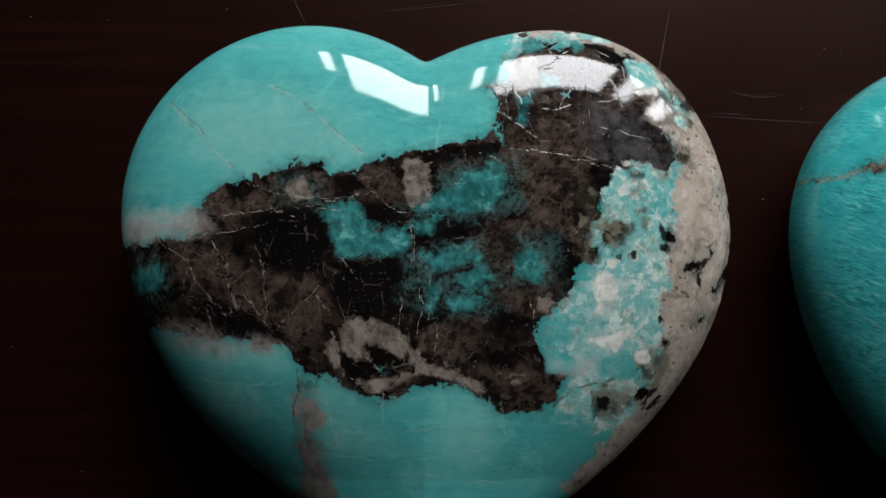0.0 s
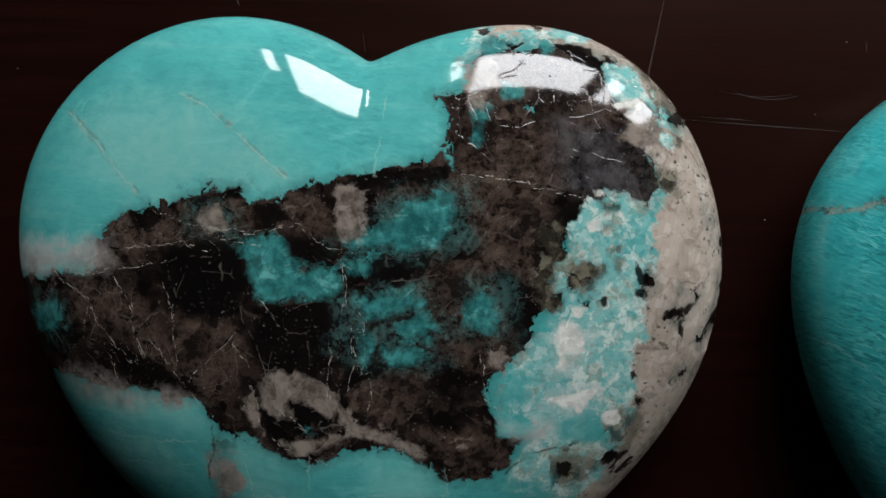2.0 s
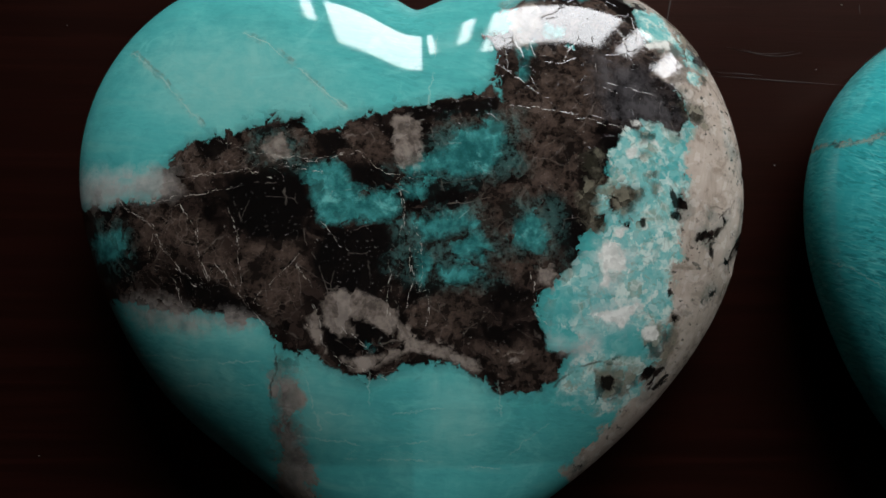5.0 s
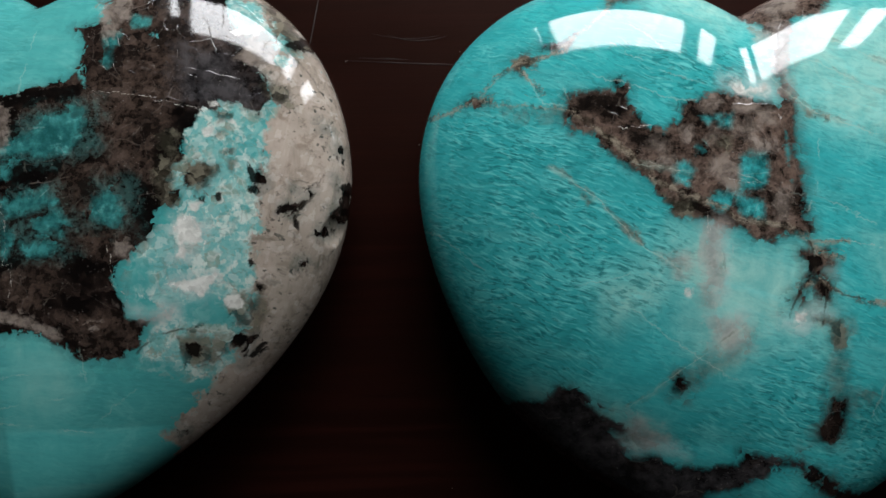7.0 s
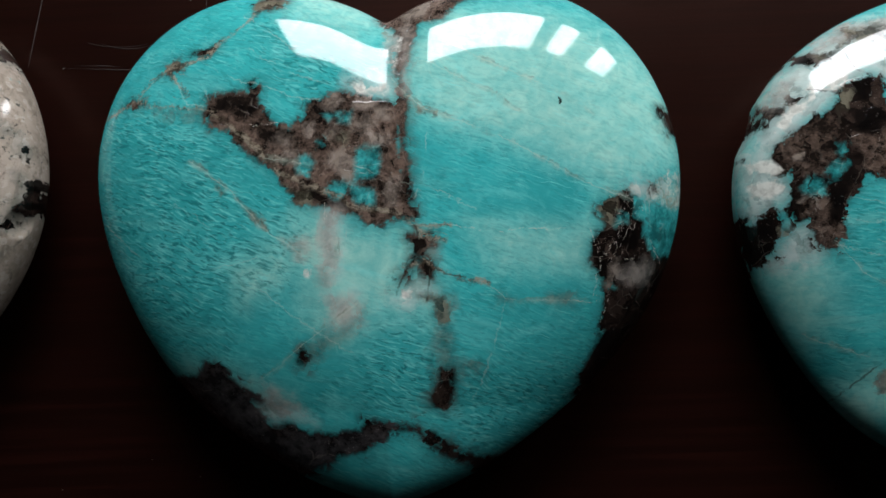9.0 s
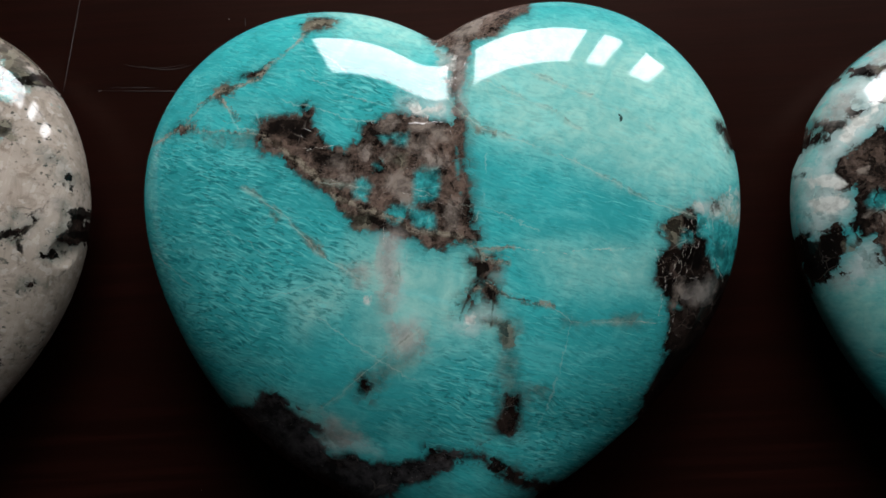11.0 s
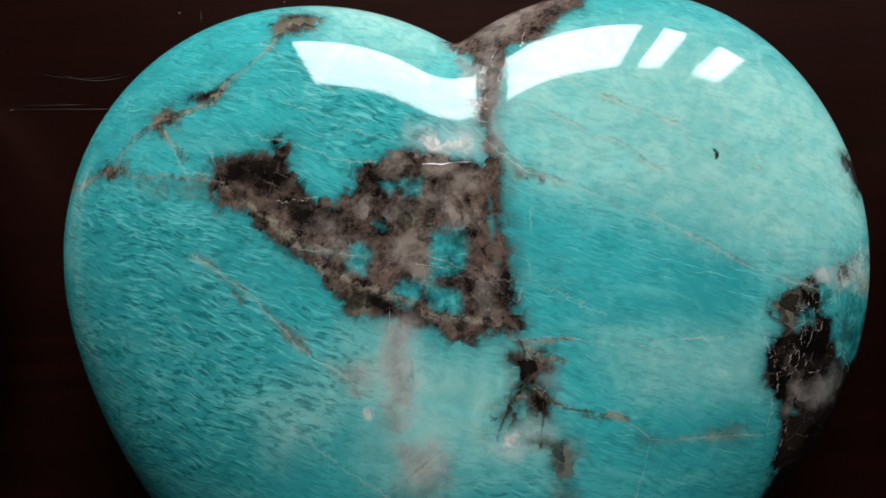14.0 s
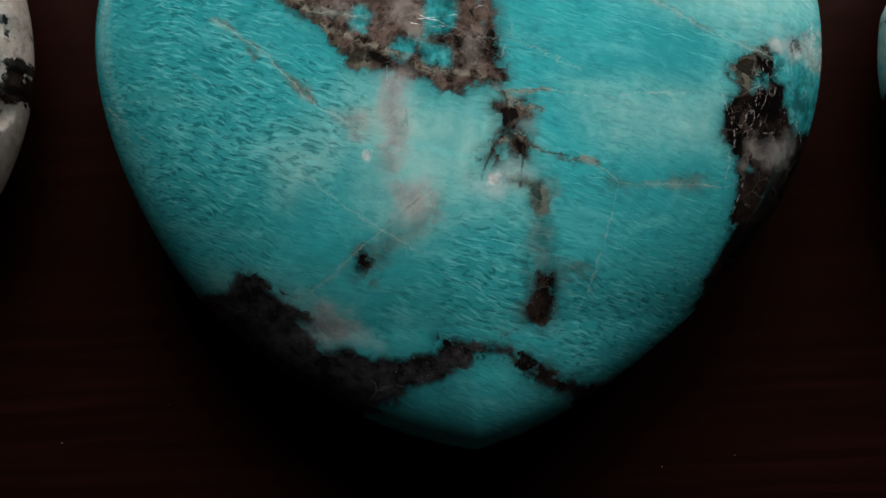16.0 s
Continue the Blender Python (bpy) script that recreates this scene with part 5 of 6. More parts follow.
MIDDLE_WHITE.append([(-10.0,-13.3), (-5.3,-13.1), (-4.3,-17.8), (-6.5,-19.8), (-9.8,-18.8)])
MIDDLE_WHITE.append([(2.2,-14.6), (8.3,-10.7), (10.3,-13.3), (5.5,-16.0)])
MIDDLE_WHITE.append([(-32.7,-29.5), (-29.2,-31.3), (-30.1,-34.2), (-33.1,-33.0)])
MIDDLE_PALE = []
MIDDLE_PALE.append([(6.6,35.4), (14.5,44.4), (33.6,44.2), (50.4,37.8), (71.0,29.7), (61.6,14.5), (46.4,6.3), (36.2,11.1), (25.1,17.1), (13.9,20.5), (5.7,25.2)])
MIDDLE_PALE.append([(-13.9,2.6), (-4.9,-0.0), (1.8,-3.7), (3.7,-13.9), (-7.9,-22.4), (-14.5,-17.7), (-18.7,-2.8)])
# lobe rim beside the notch: its soft rim reflection is put into the colour
MIDDLE_PALE.append([(-20.2,51.9), (-7.2,59.1), (0.7,44.0), (-4.7,40.3), (-16.7,45.3)])
MIDDLE_PALE.append([(18.7,-1.0), (42.5,-1.1), (39.8,-9.5), (24.0,-7.9)])
MIDDLE_PALE.append([(-28.2,-8.1), (-18.7,-4.0), (-14.2,-7.6), (-27.2,-13.8)])
MIDDLE_PALE.append([(3.2,-13.7), (6.6,-9.7), (8.4,-10.6), (10.5,-14.3), (9.5,-18.4), (6.4,-15.0)])
MIDDLE_PALE.append([(-4.9,-1.6), (6.9,-2.1), (5.7,-12.2), (8.0,-16.5), (-5.6,-18.5)])
MIDDLE_PALE.append([(27.4,-2.0), (38.0,-1.8), (37.8,-7.3), (28.9,-6.3)])
MIDDLE_PALE.append([(-39.9,-27.8), (-30.5,-29.7), (-20.0,-33.4), (-27.1,-33.3)])
MIDDLE_DEEP = []
MIDDLE_DEEP.append([(-57.0,24.0), (-35.0,22.0), (-18.4,7.4), (-14.0,-1.9), (-18.9,-13.0), (-33.8,-23.8), (-49.5,-16.4), (-57.7,3.2)])
MIDDLE_DEEP.append([(-10.3,-26.7), (5.7,-18.4), (10.0,-23.0), (8.3,-36.4), (-6.4,-38.1), (-14.1,-32.3)])
MIDDLE_DEEP.append([(-23.6,42.1), (-4.6,34.7), (1.2,32.2), (-9.1,27.1), (-20.7,28.9)])
# lower right flank: weaker light there is painted as deeper teal
MIDDLE_DEEP.append([(13.9,-29.9), (39.3,-30.0), (34.0,-42.0), (25.6,-46.1), (15.0,-44.4), (12.3,-38.7)])
MIDDLE_MINT = []
MIDDLE_MINT.append([(50.0,6.4), (61.0,10.6), (73.5,7.7), (58.9,2.0), (52.4,4.1)])
MIDDLE_MINT.append([(0.8,43.0), (3.8,40.3), (3.0,29.3)])
MIDDLE_MINT.append([(-40.5,-32.0), (-37.3,-36.3), (-48.0,-42.6), (-50.8,-39.0)])
MIDDLE_BLACK = []
MIDDLE_BLACK.append([(-33.2,27.6), (-24.5,27.7), (-23.6,24.8), (-26.3,22.1), (-30.3,23.7), (-32.8,24.7)])
MIDDLE_BLACK.append([(-24.3,21.4), (-21.2,19.6), (-16.0,19.4), (-16.9,17.5), (-20.1,17.3), (-23.2,18.3)])
MIDDLE_BLACK.append([(4.6,10.6), (6.5,9.3), (7.0,6.2), (7.5,1.5), (5.7,3.2), (5.5,7.0)])
MIDDLE_BLACK.append([(-13.4,24.8), (-8.7,23.6), (-7.2,22.0), (-11.9,22.2)])
MIDDLE_BLACK.append([(-24.5,29.6), (-23.9,27.6), (-24.5,26.9)])
MIDDLE_BLACK.append([(39.6,-11.6), (41.4,-9.1), (43.3,-7.8), (45.7,-7.8), (44.7,-10.0), (43.2,-14.3), (41.8,-14.7), (40.4,-13.4)])
MIDDLE_BLACK.append([(46.2,-7.8), (53.7,-7.3), (55.1,-9.0), (50.3,-10.0), (47.2,-11.7), (46.0,-12.6)])
MIDDLE_BLACK.append([(41.0,-4.8), (42.0,-3.5), (42.4,-5.7), (43.3,-7.4), (41.4,-7.4)])
MIDDLE_BLACK.append([(-17.4,7.1), (-11.5,4.7), (-5.5,4.0), (-8.1,4.9), (-13.1,7.4)])
MIDDLE_BLACK.append([(44.9,-21.0), (65.9,-20.5), (62.3,-34.4), (52.1,-41.0), (39.7,-32.5)])
MIDDLE_GREY = []
MIDDLE_GREY.append([(-20.7,-40.3), (-8.9,-41.5), (-6.9,-45.1), (-17.2,-49.1), (-24.2,-45.4)])
MIDDLE_GREY.append([(-22.7,-39.0), (-15.8,-40.2), (-5.6,-39.8), (1.1,-38.6), (6.7,-39.2), (5.0,-41.4), (-4.7,-45.1), (-14.1,-48.3), (-20.9,-44.6)])
MIDDLE_GREY.append([(-58.5,-32.8), (-37.8,-27.7), (-32.5,-27.2), (-25.2,-32.8), (-25.1,-38.4), (-28.5,-56.1), (-37.1,-50.9), (-45.7,-45.6)])
MIDDLE_GEM = []
MIDDLE_GEM.append([(-10.2,25.9), (-8.2,26.6), (-7.0,25.3), (-8.7,23.6), (-10.3,24.2)])
MIDDLE_GEM.append([(-19.6,18.5), (-17.6,18.9), (-16.1,17.4), (-17.7,16.3), (-19.7,16.9)])
MIDDLE_GEM.append([(-14.4,20.9), (-12.4,21.2), (-12.5,18.0), (-14.1,17.7)])
MIDDLE_GEM.append([(-4.9,21.1), (-1.7,22.1), (-0.2,20.4), (-1.9,18.9), (-4.6,19.1)])
MIDDLE_GEM.append([(-9.6,20.6), (-7.7,20.4), (-8.1,17.7), (-9.8,18.2)])
MIDDLE_GEM.append([(-9.2,15.0), (-5.3,14.7), (-5.5,10.1), (-7.9,9.4), (-10.1,11.9)])
MIDDLE_GEM.append([(-18.2,15.2), (-15.8,15.4), (-16.3,13.5), (-18.3,13.6)])
MIDDLE_GEM.append([(-0.8,23.3), (2.0,23.9), (2.2,21.1), (0.3,21.6)])
MIDDLE_GEM.append([(1.4,9.6), (3.8,9.5), (3.3,3.3), (1.0,3.5), (0.8,6.6)])
MIDDLE_GEM.append([(-1.9,18.1), (1.2,18.3), (2.7,16.2), (-1.2,16.5)])
MIDDLE_GEM.append([(-3.9,25.5), (-0.7,25.0), (0.8,23.6), (-2.4,23.4), (-4.7,24.3)])
MIDDLE_GEM.append([(8.2,52.3), (11.9,49.0), (8.9,44.8), (6.3,43.2), (4.9,46.1)])
MIDDLE_GEM.append([(45.0,-11.7), (45.7,-9.1), (46.5,-8.7), (45.8,-12.2), (44.4,-13.3)])
MIDDLE_SMUDGE = []
MIDDLE_SMUDGE.append([(10.3,-13.3), (14.1,-13.4), (13.8,-21.0), (14.4,-27.8), (14.8,-32.9), (12.1,-37.6), (8.6,-36.1), (8.3,-32.6), (10.2,-26.8), (10.0,-19.1)])
MIDDLE_SMUDGE.append([(5.3,-1.6), (11.6,-1.9), (11.5,-4.8), (10.8,-11.6), (8.3,-10.7), (2.3,-11.7), (5.5,-6.3)])
MIDDLE_SMUDGE.append([(-2.9,-16.1), (-5.7,-21.1), (-10.8,-23.4), (-15.3,-27.9), (-17.2,-26.8), (-15.1,-23.3), (-9.0,-20.1)])
MIDDLE_SMUDGE.append([(13.6,-26.5), (18.8,-26.3), (18.3,-29.7), (14.0,-29.5)])
MIDDLE_SMUDGE.append([(32.6,-14.7), (37.6,-14.3), (37.6,-16.5), (32.6,-16.2)])
MIDDLE_SMUDGE.append([(3.7,43.0), (6.0,43.6), (5.7,30.2), (7.5,0.2), (5.4,0.3), (3.8,19.8)])
MIDDLE_SMUDGE.append([(-50.8,28.1), (-40.8,25.6), (-33.4,25.1), (-34.4,22.5), (-42.7,23.5), (-50.7,26.3)])
MIDDLE_SMUDGE.append([(22.6,-14.5), (25.6,-14.6), (25.5,-16.0), (22.5,-15.9)])
MIDDLE_SMUDGE.append([(5.1,-38.3), (11.3,-42.2), (15.0,-45.1), (25.5,-46.7), (33.5,-42.3), (34.5,-45.1), (25.3,-49.6), (15.1,-48.4), (8.5,-45.0)])
MIDDLE_LIGHT_LINES = []
MIDDLE_LIGHT_LINES.append([(-36.7,13.2), (-33.1,10.7), (-29.6,8.3), (-26.6,5.0), (-23.7,1.0), (-20.3,-1.8), (-17.4,-4.1)])
MIDDLE_LIGHT_LINES.append([(19.2,-11.5), (24.2,-15.0), (28.6,-15.4), (33.9,-15.8), (38.5,-15.9)])
MIDDLE_LIGHT_LINES.append([(-8.7,-4.0), (-8.6,-8.3), (-9.5,-11.0)])
MIDDLE_LIGHT_LINES.append([(-23.2,-28.1), (-18.6,-24.8), (-12.5,-20.8), (-6.3,-16.0)])
MIDDLE_LIGHT_LINES.append([(7.6,34.4), (11.8,32.3), (15.5,29.9), (19.2,27.5), (23.0,25.7), (26.8,23.0)])
MIDDLE_LIGHT_LINES.append([(16.1,36.2), (20.7,33.7), (25.2,30.9), (29.8,28.6), (35.2,25.9), (41.5,22.3)])
MIDDLE_LIGHT_LINES.append([(4.3,28.7), (7.2,24.3), (10.2,22.5), (14.7,20.6), (19.3,19.1), (24.6,16.8), (29.9,14.1), (33.7,11.5), (37.5,8.9), (42.3,6.3), (48.3,4.4)])
MIDDLE_LIGHT_LINES.append([(-21.8,14.1), (-18.7,13.3), (-15.2,12.6)])
MIDDLE_TAN_LINES = []
MIDDLE_TAN_LINES.append([(-63.2,26.6), (-56.0,26.2), (-53.2,27.6), (-50.7,28.5), (-46.9,32.0), (-43.3,34.6), (-39.7,35.0), (-34.5,36.6), (-32.8,39.1), (-28.6,42.3), (-26.2,44.4), (-24.6,46.7)])
MIDDLE_TAN_LINES.append([(-50.2,28.0), (-44.9,26.6), (-38.7,25.6), (-33.6,24.7)])
MIDDLE_TAN_LINES.append([(-33.2,24.3), (-30.4,22.0), (-27.2,19.0), (-23.4,15.1), (-20.3,12.2), (-18.1,10.1), (-14.2,8.3), (-9.6,6.4), (-5.9,4.5), (-1.3,3.2)])
MIDDLE_TAN_LINES.append([(-42.8,33.6), (-41.4,31.3), (-40.0,29.5)])
MIDDLE_TAN_LINES.append([(-7.2,5.2), (-4.7,3.5), (-1.3,2.9), (2.9,2.7), (5.4,0.9), (7.4,-0.4), (12.1,-0.3)])
MIDDLE_TAN_LINES.append([(6.3,-7.6), (8.4,-7.3), (10.4,-8.6), (12.5,-9.5), (16.7,-11.0), (19.2,-11.5)])
MIDDLE_TAN_LINES.append([(7.4,-0.9), (8.6,-2.6), (11.1,-3.1)])
MIDDLE_CRACK_LINES = []
MIDDLE_CRACK_LINES.append([(7.3,-2.1), (7.7,-4.7), (6.7,-6.8), (5.4,-8.4), (3.6,-11.3), (3.1,-13.4)])
MIDDLE_CRACK_LINES.append([(7.3,-3.8), (8.0,-6.0), (9.6,-8.2), (9.5,-10.7), (9.0,-13.2)])
MIDDLE_CRACK_LINES.append([(10.4,-8.4), (12.5,-9.4), (15.0,-10.1)])
MIDDLE_GLINT_LINES = []
MIDDLE_GLINT_LINES.append([(16.7,-0.8), (20.5,-1.5), (23.9,-2.3)])
MIDDLE_GLINT_LINES.append([(26.5,-1.7), (30.9,-1.8)])
MIDDLE_GLINT_LINES.append([(38.5,-15.9), (42.3,-16.1)])
MIDDLE_GLINT_LINES.append([(44.3,-16.2), (43.8,-18.2)])
MIDDLE_GLINT_LINES.append([(42.3,-11.7), (43.1,-9.1), (43.3,-7.4), (42.9,-5.7), (42.5,-4.0)])
MIDDLE_GLINT_LINES.append([(48.6,4.8), (48.7,1.3), (49.1,-1.3), (47.7,-5.7), (47.2,-7.0)])
MIDDLE_GLINT_LINES.append([(46.7,4.7), (49.6,4.4), (50.0,3.5)])
MIDDLE_GLINT_LINES.append([(47.3,-1.4), (46.7,-6.6), (45.2,-7.4)])
MIDDLE_GLINT_LINES.append([(48.4,1.3), (50.5,1.3)])
MIDDLE_GLINT_LINES.append([(42.0,-3.5), (43.8,-7.0), (46.2,-7.4), (48.2,-7.6)])
MIDDLE_GLINT_LINES.append([(41.8,-13.8), (42.3,-11.7)])
MIDDLE_GLINT_LINES.append([(-10.4,5.9), (-10.4,3.3)])
MIDDLE_GLINT_LINES.append([(43.8,-7.2), (45.8,-4.8)])
MIDDLE_GLINT_LINES.append([(51.5,0.9), (50.4,-1.3)])
MIDDLE_GLINT_LINES.append([(54.8,-5.5), (55.6,-6.8)])
MIDDLE_GLINT_LINES.append([(-23.5,21.1), (-21.5,21.2)])
MIDDLE_GLINT_LINES.append([(-4.7,10.8), (-3.6,10.6)])
MIDDLE_GLINT_LINES.append([(-18.7,13.6), (-17.1,13.0), (-15.2,12.9)])
MIDDLE_FAINT_LINES = []
MIDDLE_FAINT_LINES.append([(11.8,41.2), (16.2,37.1), (17.7,35.6)])
MIDDLE_FAINT_LINES.append([(-26.2,44.4), (-21.9,40.7), (-17.8,37.7)])
MIDDLE_FAINT_LINES.append([(-24.4,36.5), (-22.7,35.1), (-16.3,31.6), (-11.6,29.7)])
MIDDLE_FAINT_LINES.append([(-24.5,29.7), (-19.6,28.1), (-16.5,26.5), (-13.3,26.2)])
MIDDLE_FAINT_LINES.append([(6.4,7.8), (10.5,6.7), (17.3,3.6)])
MIDDLE_FAINT_LINES.append([(10.7,19.6), (8.4,9.2), (7.5,6.9)])
MIDDLE_FAINT_LINES.append([(-37.1,36.0), (-34.4,34.0), (-31.0,32.0), (-26.9,30.4)])
MIDDLE_FAINT_LINES.append([(-19.5,46.8), (-14.5,44.5), (-8.0,42.4)])
MIDDLE_FAINT_LINES.append([(-34.4,27.3), (-33.6,26.0)])
MIDDLE_FAINT_LINES.append([(-41.4,31.3), (-38.7,26.4), (-34.0,25.6)])
MIDDLE_FAINT_LINES.append([(12.1,-0.2), (16.7,-0.8)])
MIDDLE_FAINT_LINES.append([(30.9,-1.8), (36.2,-1.6)])
MIDDLE_FAINT_LINES.append([(-40.1,4.7), (-36.9,3.1), (-34.7,0.8), (-30.8,-1.2), (-25.5,-2.8)])
MIDDLE_FAINT_LINES.append([(-64.1,5.8), (-56.2,0.9), (-51.8,-2.7)])
MIDDLE_FAINT_LINES.append([(-35.5,-7.8), (-25.6,-5.8), (-18.6,-2.7)])
MIDDLE_FAINT_LINES.append([(12.4,6.2), (17.4,3.9)])
MIDDLE_FAINT_LINES.append([(-22.4,-12.8), (-14.1,-19.9), (-7.5,-23.5)])
MIDDLE_FAINT_LINES.append([(24.2,-15.4), (21.4,-24.7), (17.8,-33.1)])
MIDDLE_TAUPE = []
MIDDLE_TAUPE.append([(-10.9,2.9), (-7.4,3.2), (-8.3,-0.6), (-9.1,-4.9), (-9.6,-9.1), (-10.2,-12.0), (-11.9,-11.5), (-11.3,-4.8), (-12.8,-2.1), (-11.6,0.4)])
MIDDLE_TAUPE.append([(-10.0,-13.3), (-5.4,-13.5), (-5.1,-17.7), (-8.1,-19.3), (-10.4,-17.5)])
MIDDLE_TAUPE.append([(47.2,-11.7), (52.5,-8.2), (55.3,-9.9), (52.9,-12.6), (49.4,-13.0)])
MIDDLE_TAUPE.append([(-23.4,-31.6), (-18.3,-34.4), (-20.2,-37.0), (-24.6,-35.1)])
MIDDLE_TAUPE.append([(-18.6,-2.7), (-13.4,-1.2), (-13.5,-4.7), (-16.2,-6.2)])
MIDDLE_TAUPE.append([(5.3,41.3), (6.8,40.0), (6.6,31.9), (6.6,26.8), (4.2,27.1), (4.4,33.9)])
MIDDLE_OLIVE = []
MIDDLE_OLIVE.append([(-25.6,51.2), (-20.2,50.3), (-19.1,48.4), (-20.0,47.2), (-22.9,46.8), (-26.3,46.1), (-26.8,48.0)])
MIDDLE_OLIVE.append([(7.9,23.4), (11.0,23.4), (11.7,22.0), (8.6,22.4)])
MIDDLE_OLIVE.append([(-8.9,18.9), (-5.8,18.6), (-5.9,16.4), (-8.7,16.7)])
MIDDLE_OLIVE.append([(-44.8,35.7), (-41.5,35.9), (-39.2,35.1), (-41.0,33.7), (-43.7,33.8)])
MIDDLE_OLIVE.append([(7.3,-13.6), (12.3,-14.2), (13.1,-15.9), (12.8,-19.3), (10.5,-18.3), (10.2,-15.4), (7.7,-14.5)])
MIDDLE_OLIVE.append([(42.3,1.9), (45.7,3.8), (46.6,3.7), (46.9,1.2), (45.4,-0.5), (43.6,0.5)])
MIDDLE_OLIVE.append([(-18.2,8.0), (-14.0,7.0), (-13.2,4.3), (-16.6,5.4)])
MIDDLE_OLIVE.append([(-27.0,5.5), (-22.8,1.8), (-22.0,0.0), (-25.4,1.9)])
MIDDLE_OLIVE.append([(-32.7,9.4), (-30.5,7.9), (-31.4,7.1)])
MIDDLE_CHALK = []
MIDDLE_CHALK.append([(3.9,39.8), (4.8,38.5), (4.2,33.1), (3.4,29.9), (3.0,32.4), (3.5,36.8)])
MIDDLE_CHALK.append([(-4.4,28.3), (1.8,29.2), (3.1,27.3), (1.4,26.0), (-1.4,26.2), (-4.1,26.9)])
MIDDLE_CHALK.append([(3.5,-13.8), (5.6,-12.9), (5.1,-13.9), (3.9,-14.4)])
MIDDLE_CHALK.append([(-14.9,-8.3), (-14.2,-8.2), (-14.3,-9.1)])
MIDDLE_PIT = []
MIDDLE_PIT.append([(6.5,-3.0), (8.6,-2.9), (9.0,-4.3), (7.4,-5.5), (6.8,-7.7), (5.5,-8.5), (6.6,-5.7)])
MIDDLE_PIT.append([(8.5,-7.7), (9.8,-8.2), (9.9,-10.5), (9.1,-10.3)])
MIDDLE_PIT.append([(3.6,-11.3), (4.8,-9.3), (5.4,-8.9), (3.8,-12.0)])
MIDDLE_PIT.append([(36.0,24.4), (36.5,24.2), (36.5,23.4), (36.1,23.5)])
MIDDLE_PIT.append([(47.4,4.8), (50.1,4.4), (49.9,1.1), (48.1,2.0)])
MIDDLE_PATCHES = dict(dark=MIDDLE_DARK, brown=MIDDLE_BROWN, turq=MIDDLE_TURQ, white=MIDDLE_WHITE, pale=MIDDLE_PALE, deep=MIDDLE_DEEP, mint=MIDDLE_MINT, black=MIDDLE_BLACK, grey=MIDDLE_GREY, gem=MIDDLE_GEM, smudge=MIDDLE_SMUDGE, taupe=MIDDLE_TAUPE, olive=MIDDLE_OLIVE, chalk=MIDDLE_CHALK, pit=MIDDLE_PIT)
MIDDLE_VEINS = dict(light=MIDDLE_LIGHT_LINES, tan=MIDDLE_TAN_LINES, crack=MIDDLE_CRACK_LINES, glint=MIDDLE_GLINT_LINES, faint=MIDDLE_FAINT_LINES)

RIGHT_DARK = []
RIGHT_DARK.append([(-56.8,8.7), (-56.8,12.3), (-54.0,14.2), (-49.8,17.8), (-46.7,19.2), (-44.1,23.7), (-38.8,25.5), (-37.0,24.1), (-36.9,19.3), (-33.9,16.7), (-35.0,4.4), (-41.5,4.9), (-42.6,2.7), (-45.3,-1.5), (-45.9,-4.8), (-46.4,-9.2), (-48.4,-10.2), (-50.3,-8.9), (-51.2,-5.5), (-52.1,-3.8), (-54.5,-4.1), (-55.4,-0.7), (-54.7,3.8), (-55.5,6.8)])
RIGHT_DARK.append([(-63.3,0.0), (-61.2,-3.3), (-57.7,-0.4), (-56.3,-1.7), (-56.8,-3.9), (-57.5,-8.3), (-57.1,-10.4), (-58.6,-9.4), (-59.3,-11.8), (-60.8,-14.2), (-63.2,-6.3)])
RIGHT_DARK.append([(-57.8,21.1), (-54.6,20.3), (-54.5,19.2), (-57.0,18.9), (-57.5,16.8), (-58.3,15.6), (-58.9,17.5)])
RIGHT_DARK.append([(-51.6,30.6), (-49.7,32.4), (-47.9,31.9), (-46.9,30.5), (-47.9,29.0), (-50.1,29.7), (-51.5,29.5)])
RIGHT_DARK.append([(-60.2,7.6), (-56.9,7.8), (-54.6,7.2), (-56.5,6.9), (-59.6,7.0)])
RIGHT_DARK.append([(-40.8,35.8), (-39.6,35.1), (-40.7,34.0)])
RIGHT_DARK.append([(-53.4,21.8), (-51.5,22.4), (-51.1,21.7), (-53.0,20.7)])
RIGHT_BROWN = []
RIGHT_BROWN.append([(-55.5,13.3), (-46.8,18.0), (-46.5,8.7), (-48.8,6.0), (-54.6,6.7)])
RIGHT_BROWN.append([(-53.9,1.4), (-48.1,0.9), (-48.3,-3.5), (-53.1,-3.1)])
RIGHT_BROWN.append([(-42.4,12.9), (-34.3,13.4), (-35.0,5.6), (-40.9,6.0)])
RIGHT_BROWN.append([(-57.9,20.4), (-57.0,18.9), (-57.7,17.5), (-58.4,18.3)])
RIGHT_BROWN.append([(-50.2,-4.5), (-46.4,-4.8), (-46.6,-9.2), (-49.3,-9.0)])
RIGHT_TURQ = []
RIGHT_TURQ.append([(-48.3,6.6), (-46.2,8.6), (-44.8,7.4), (-46.0,5.0), (-47.9,4.5)])
RIGHT_TURQ.append([(-50.8,5.1), (-49.4,4.4), (-49.0,2.1), (-51.0,1.7), (-51.9,3.5)])
RIGHT_TURQ.append([(-46.5,11.5), (-45.5,11.1), (-45.5,9.1), (-46.4,9.8)])
RIGHT_WHITE = []
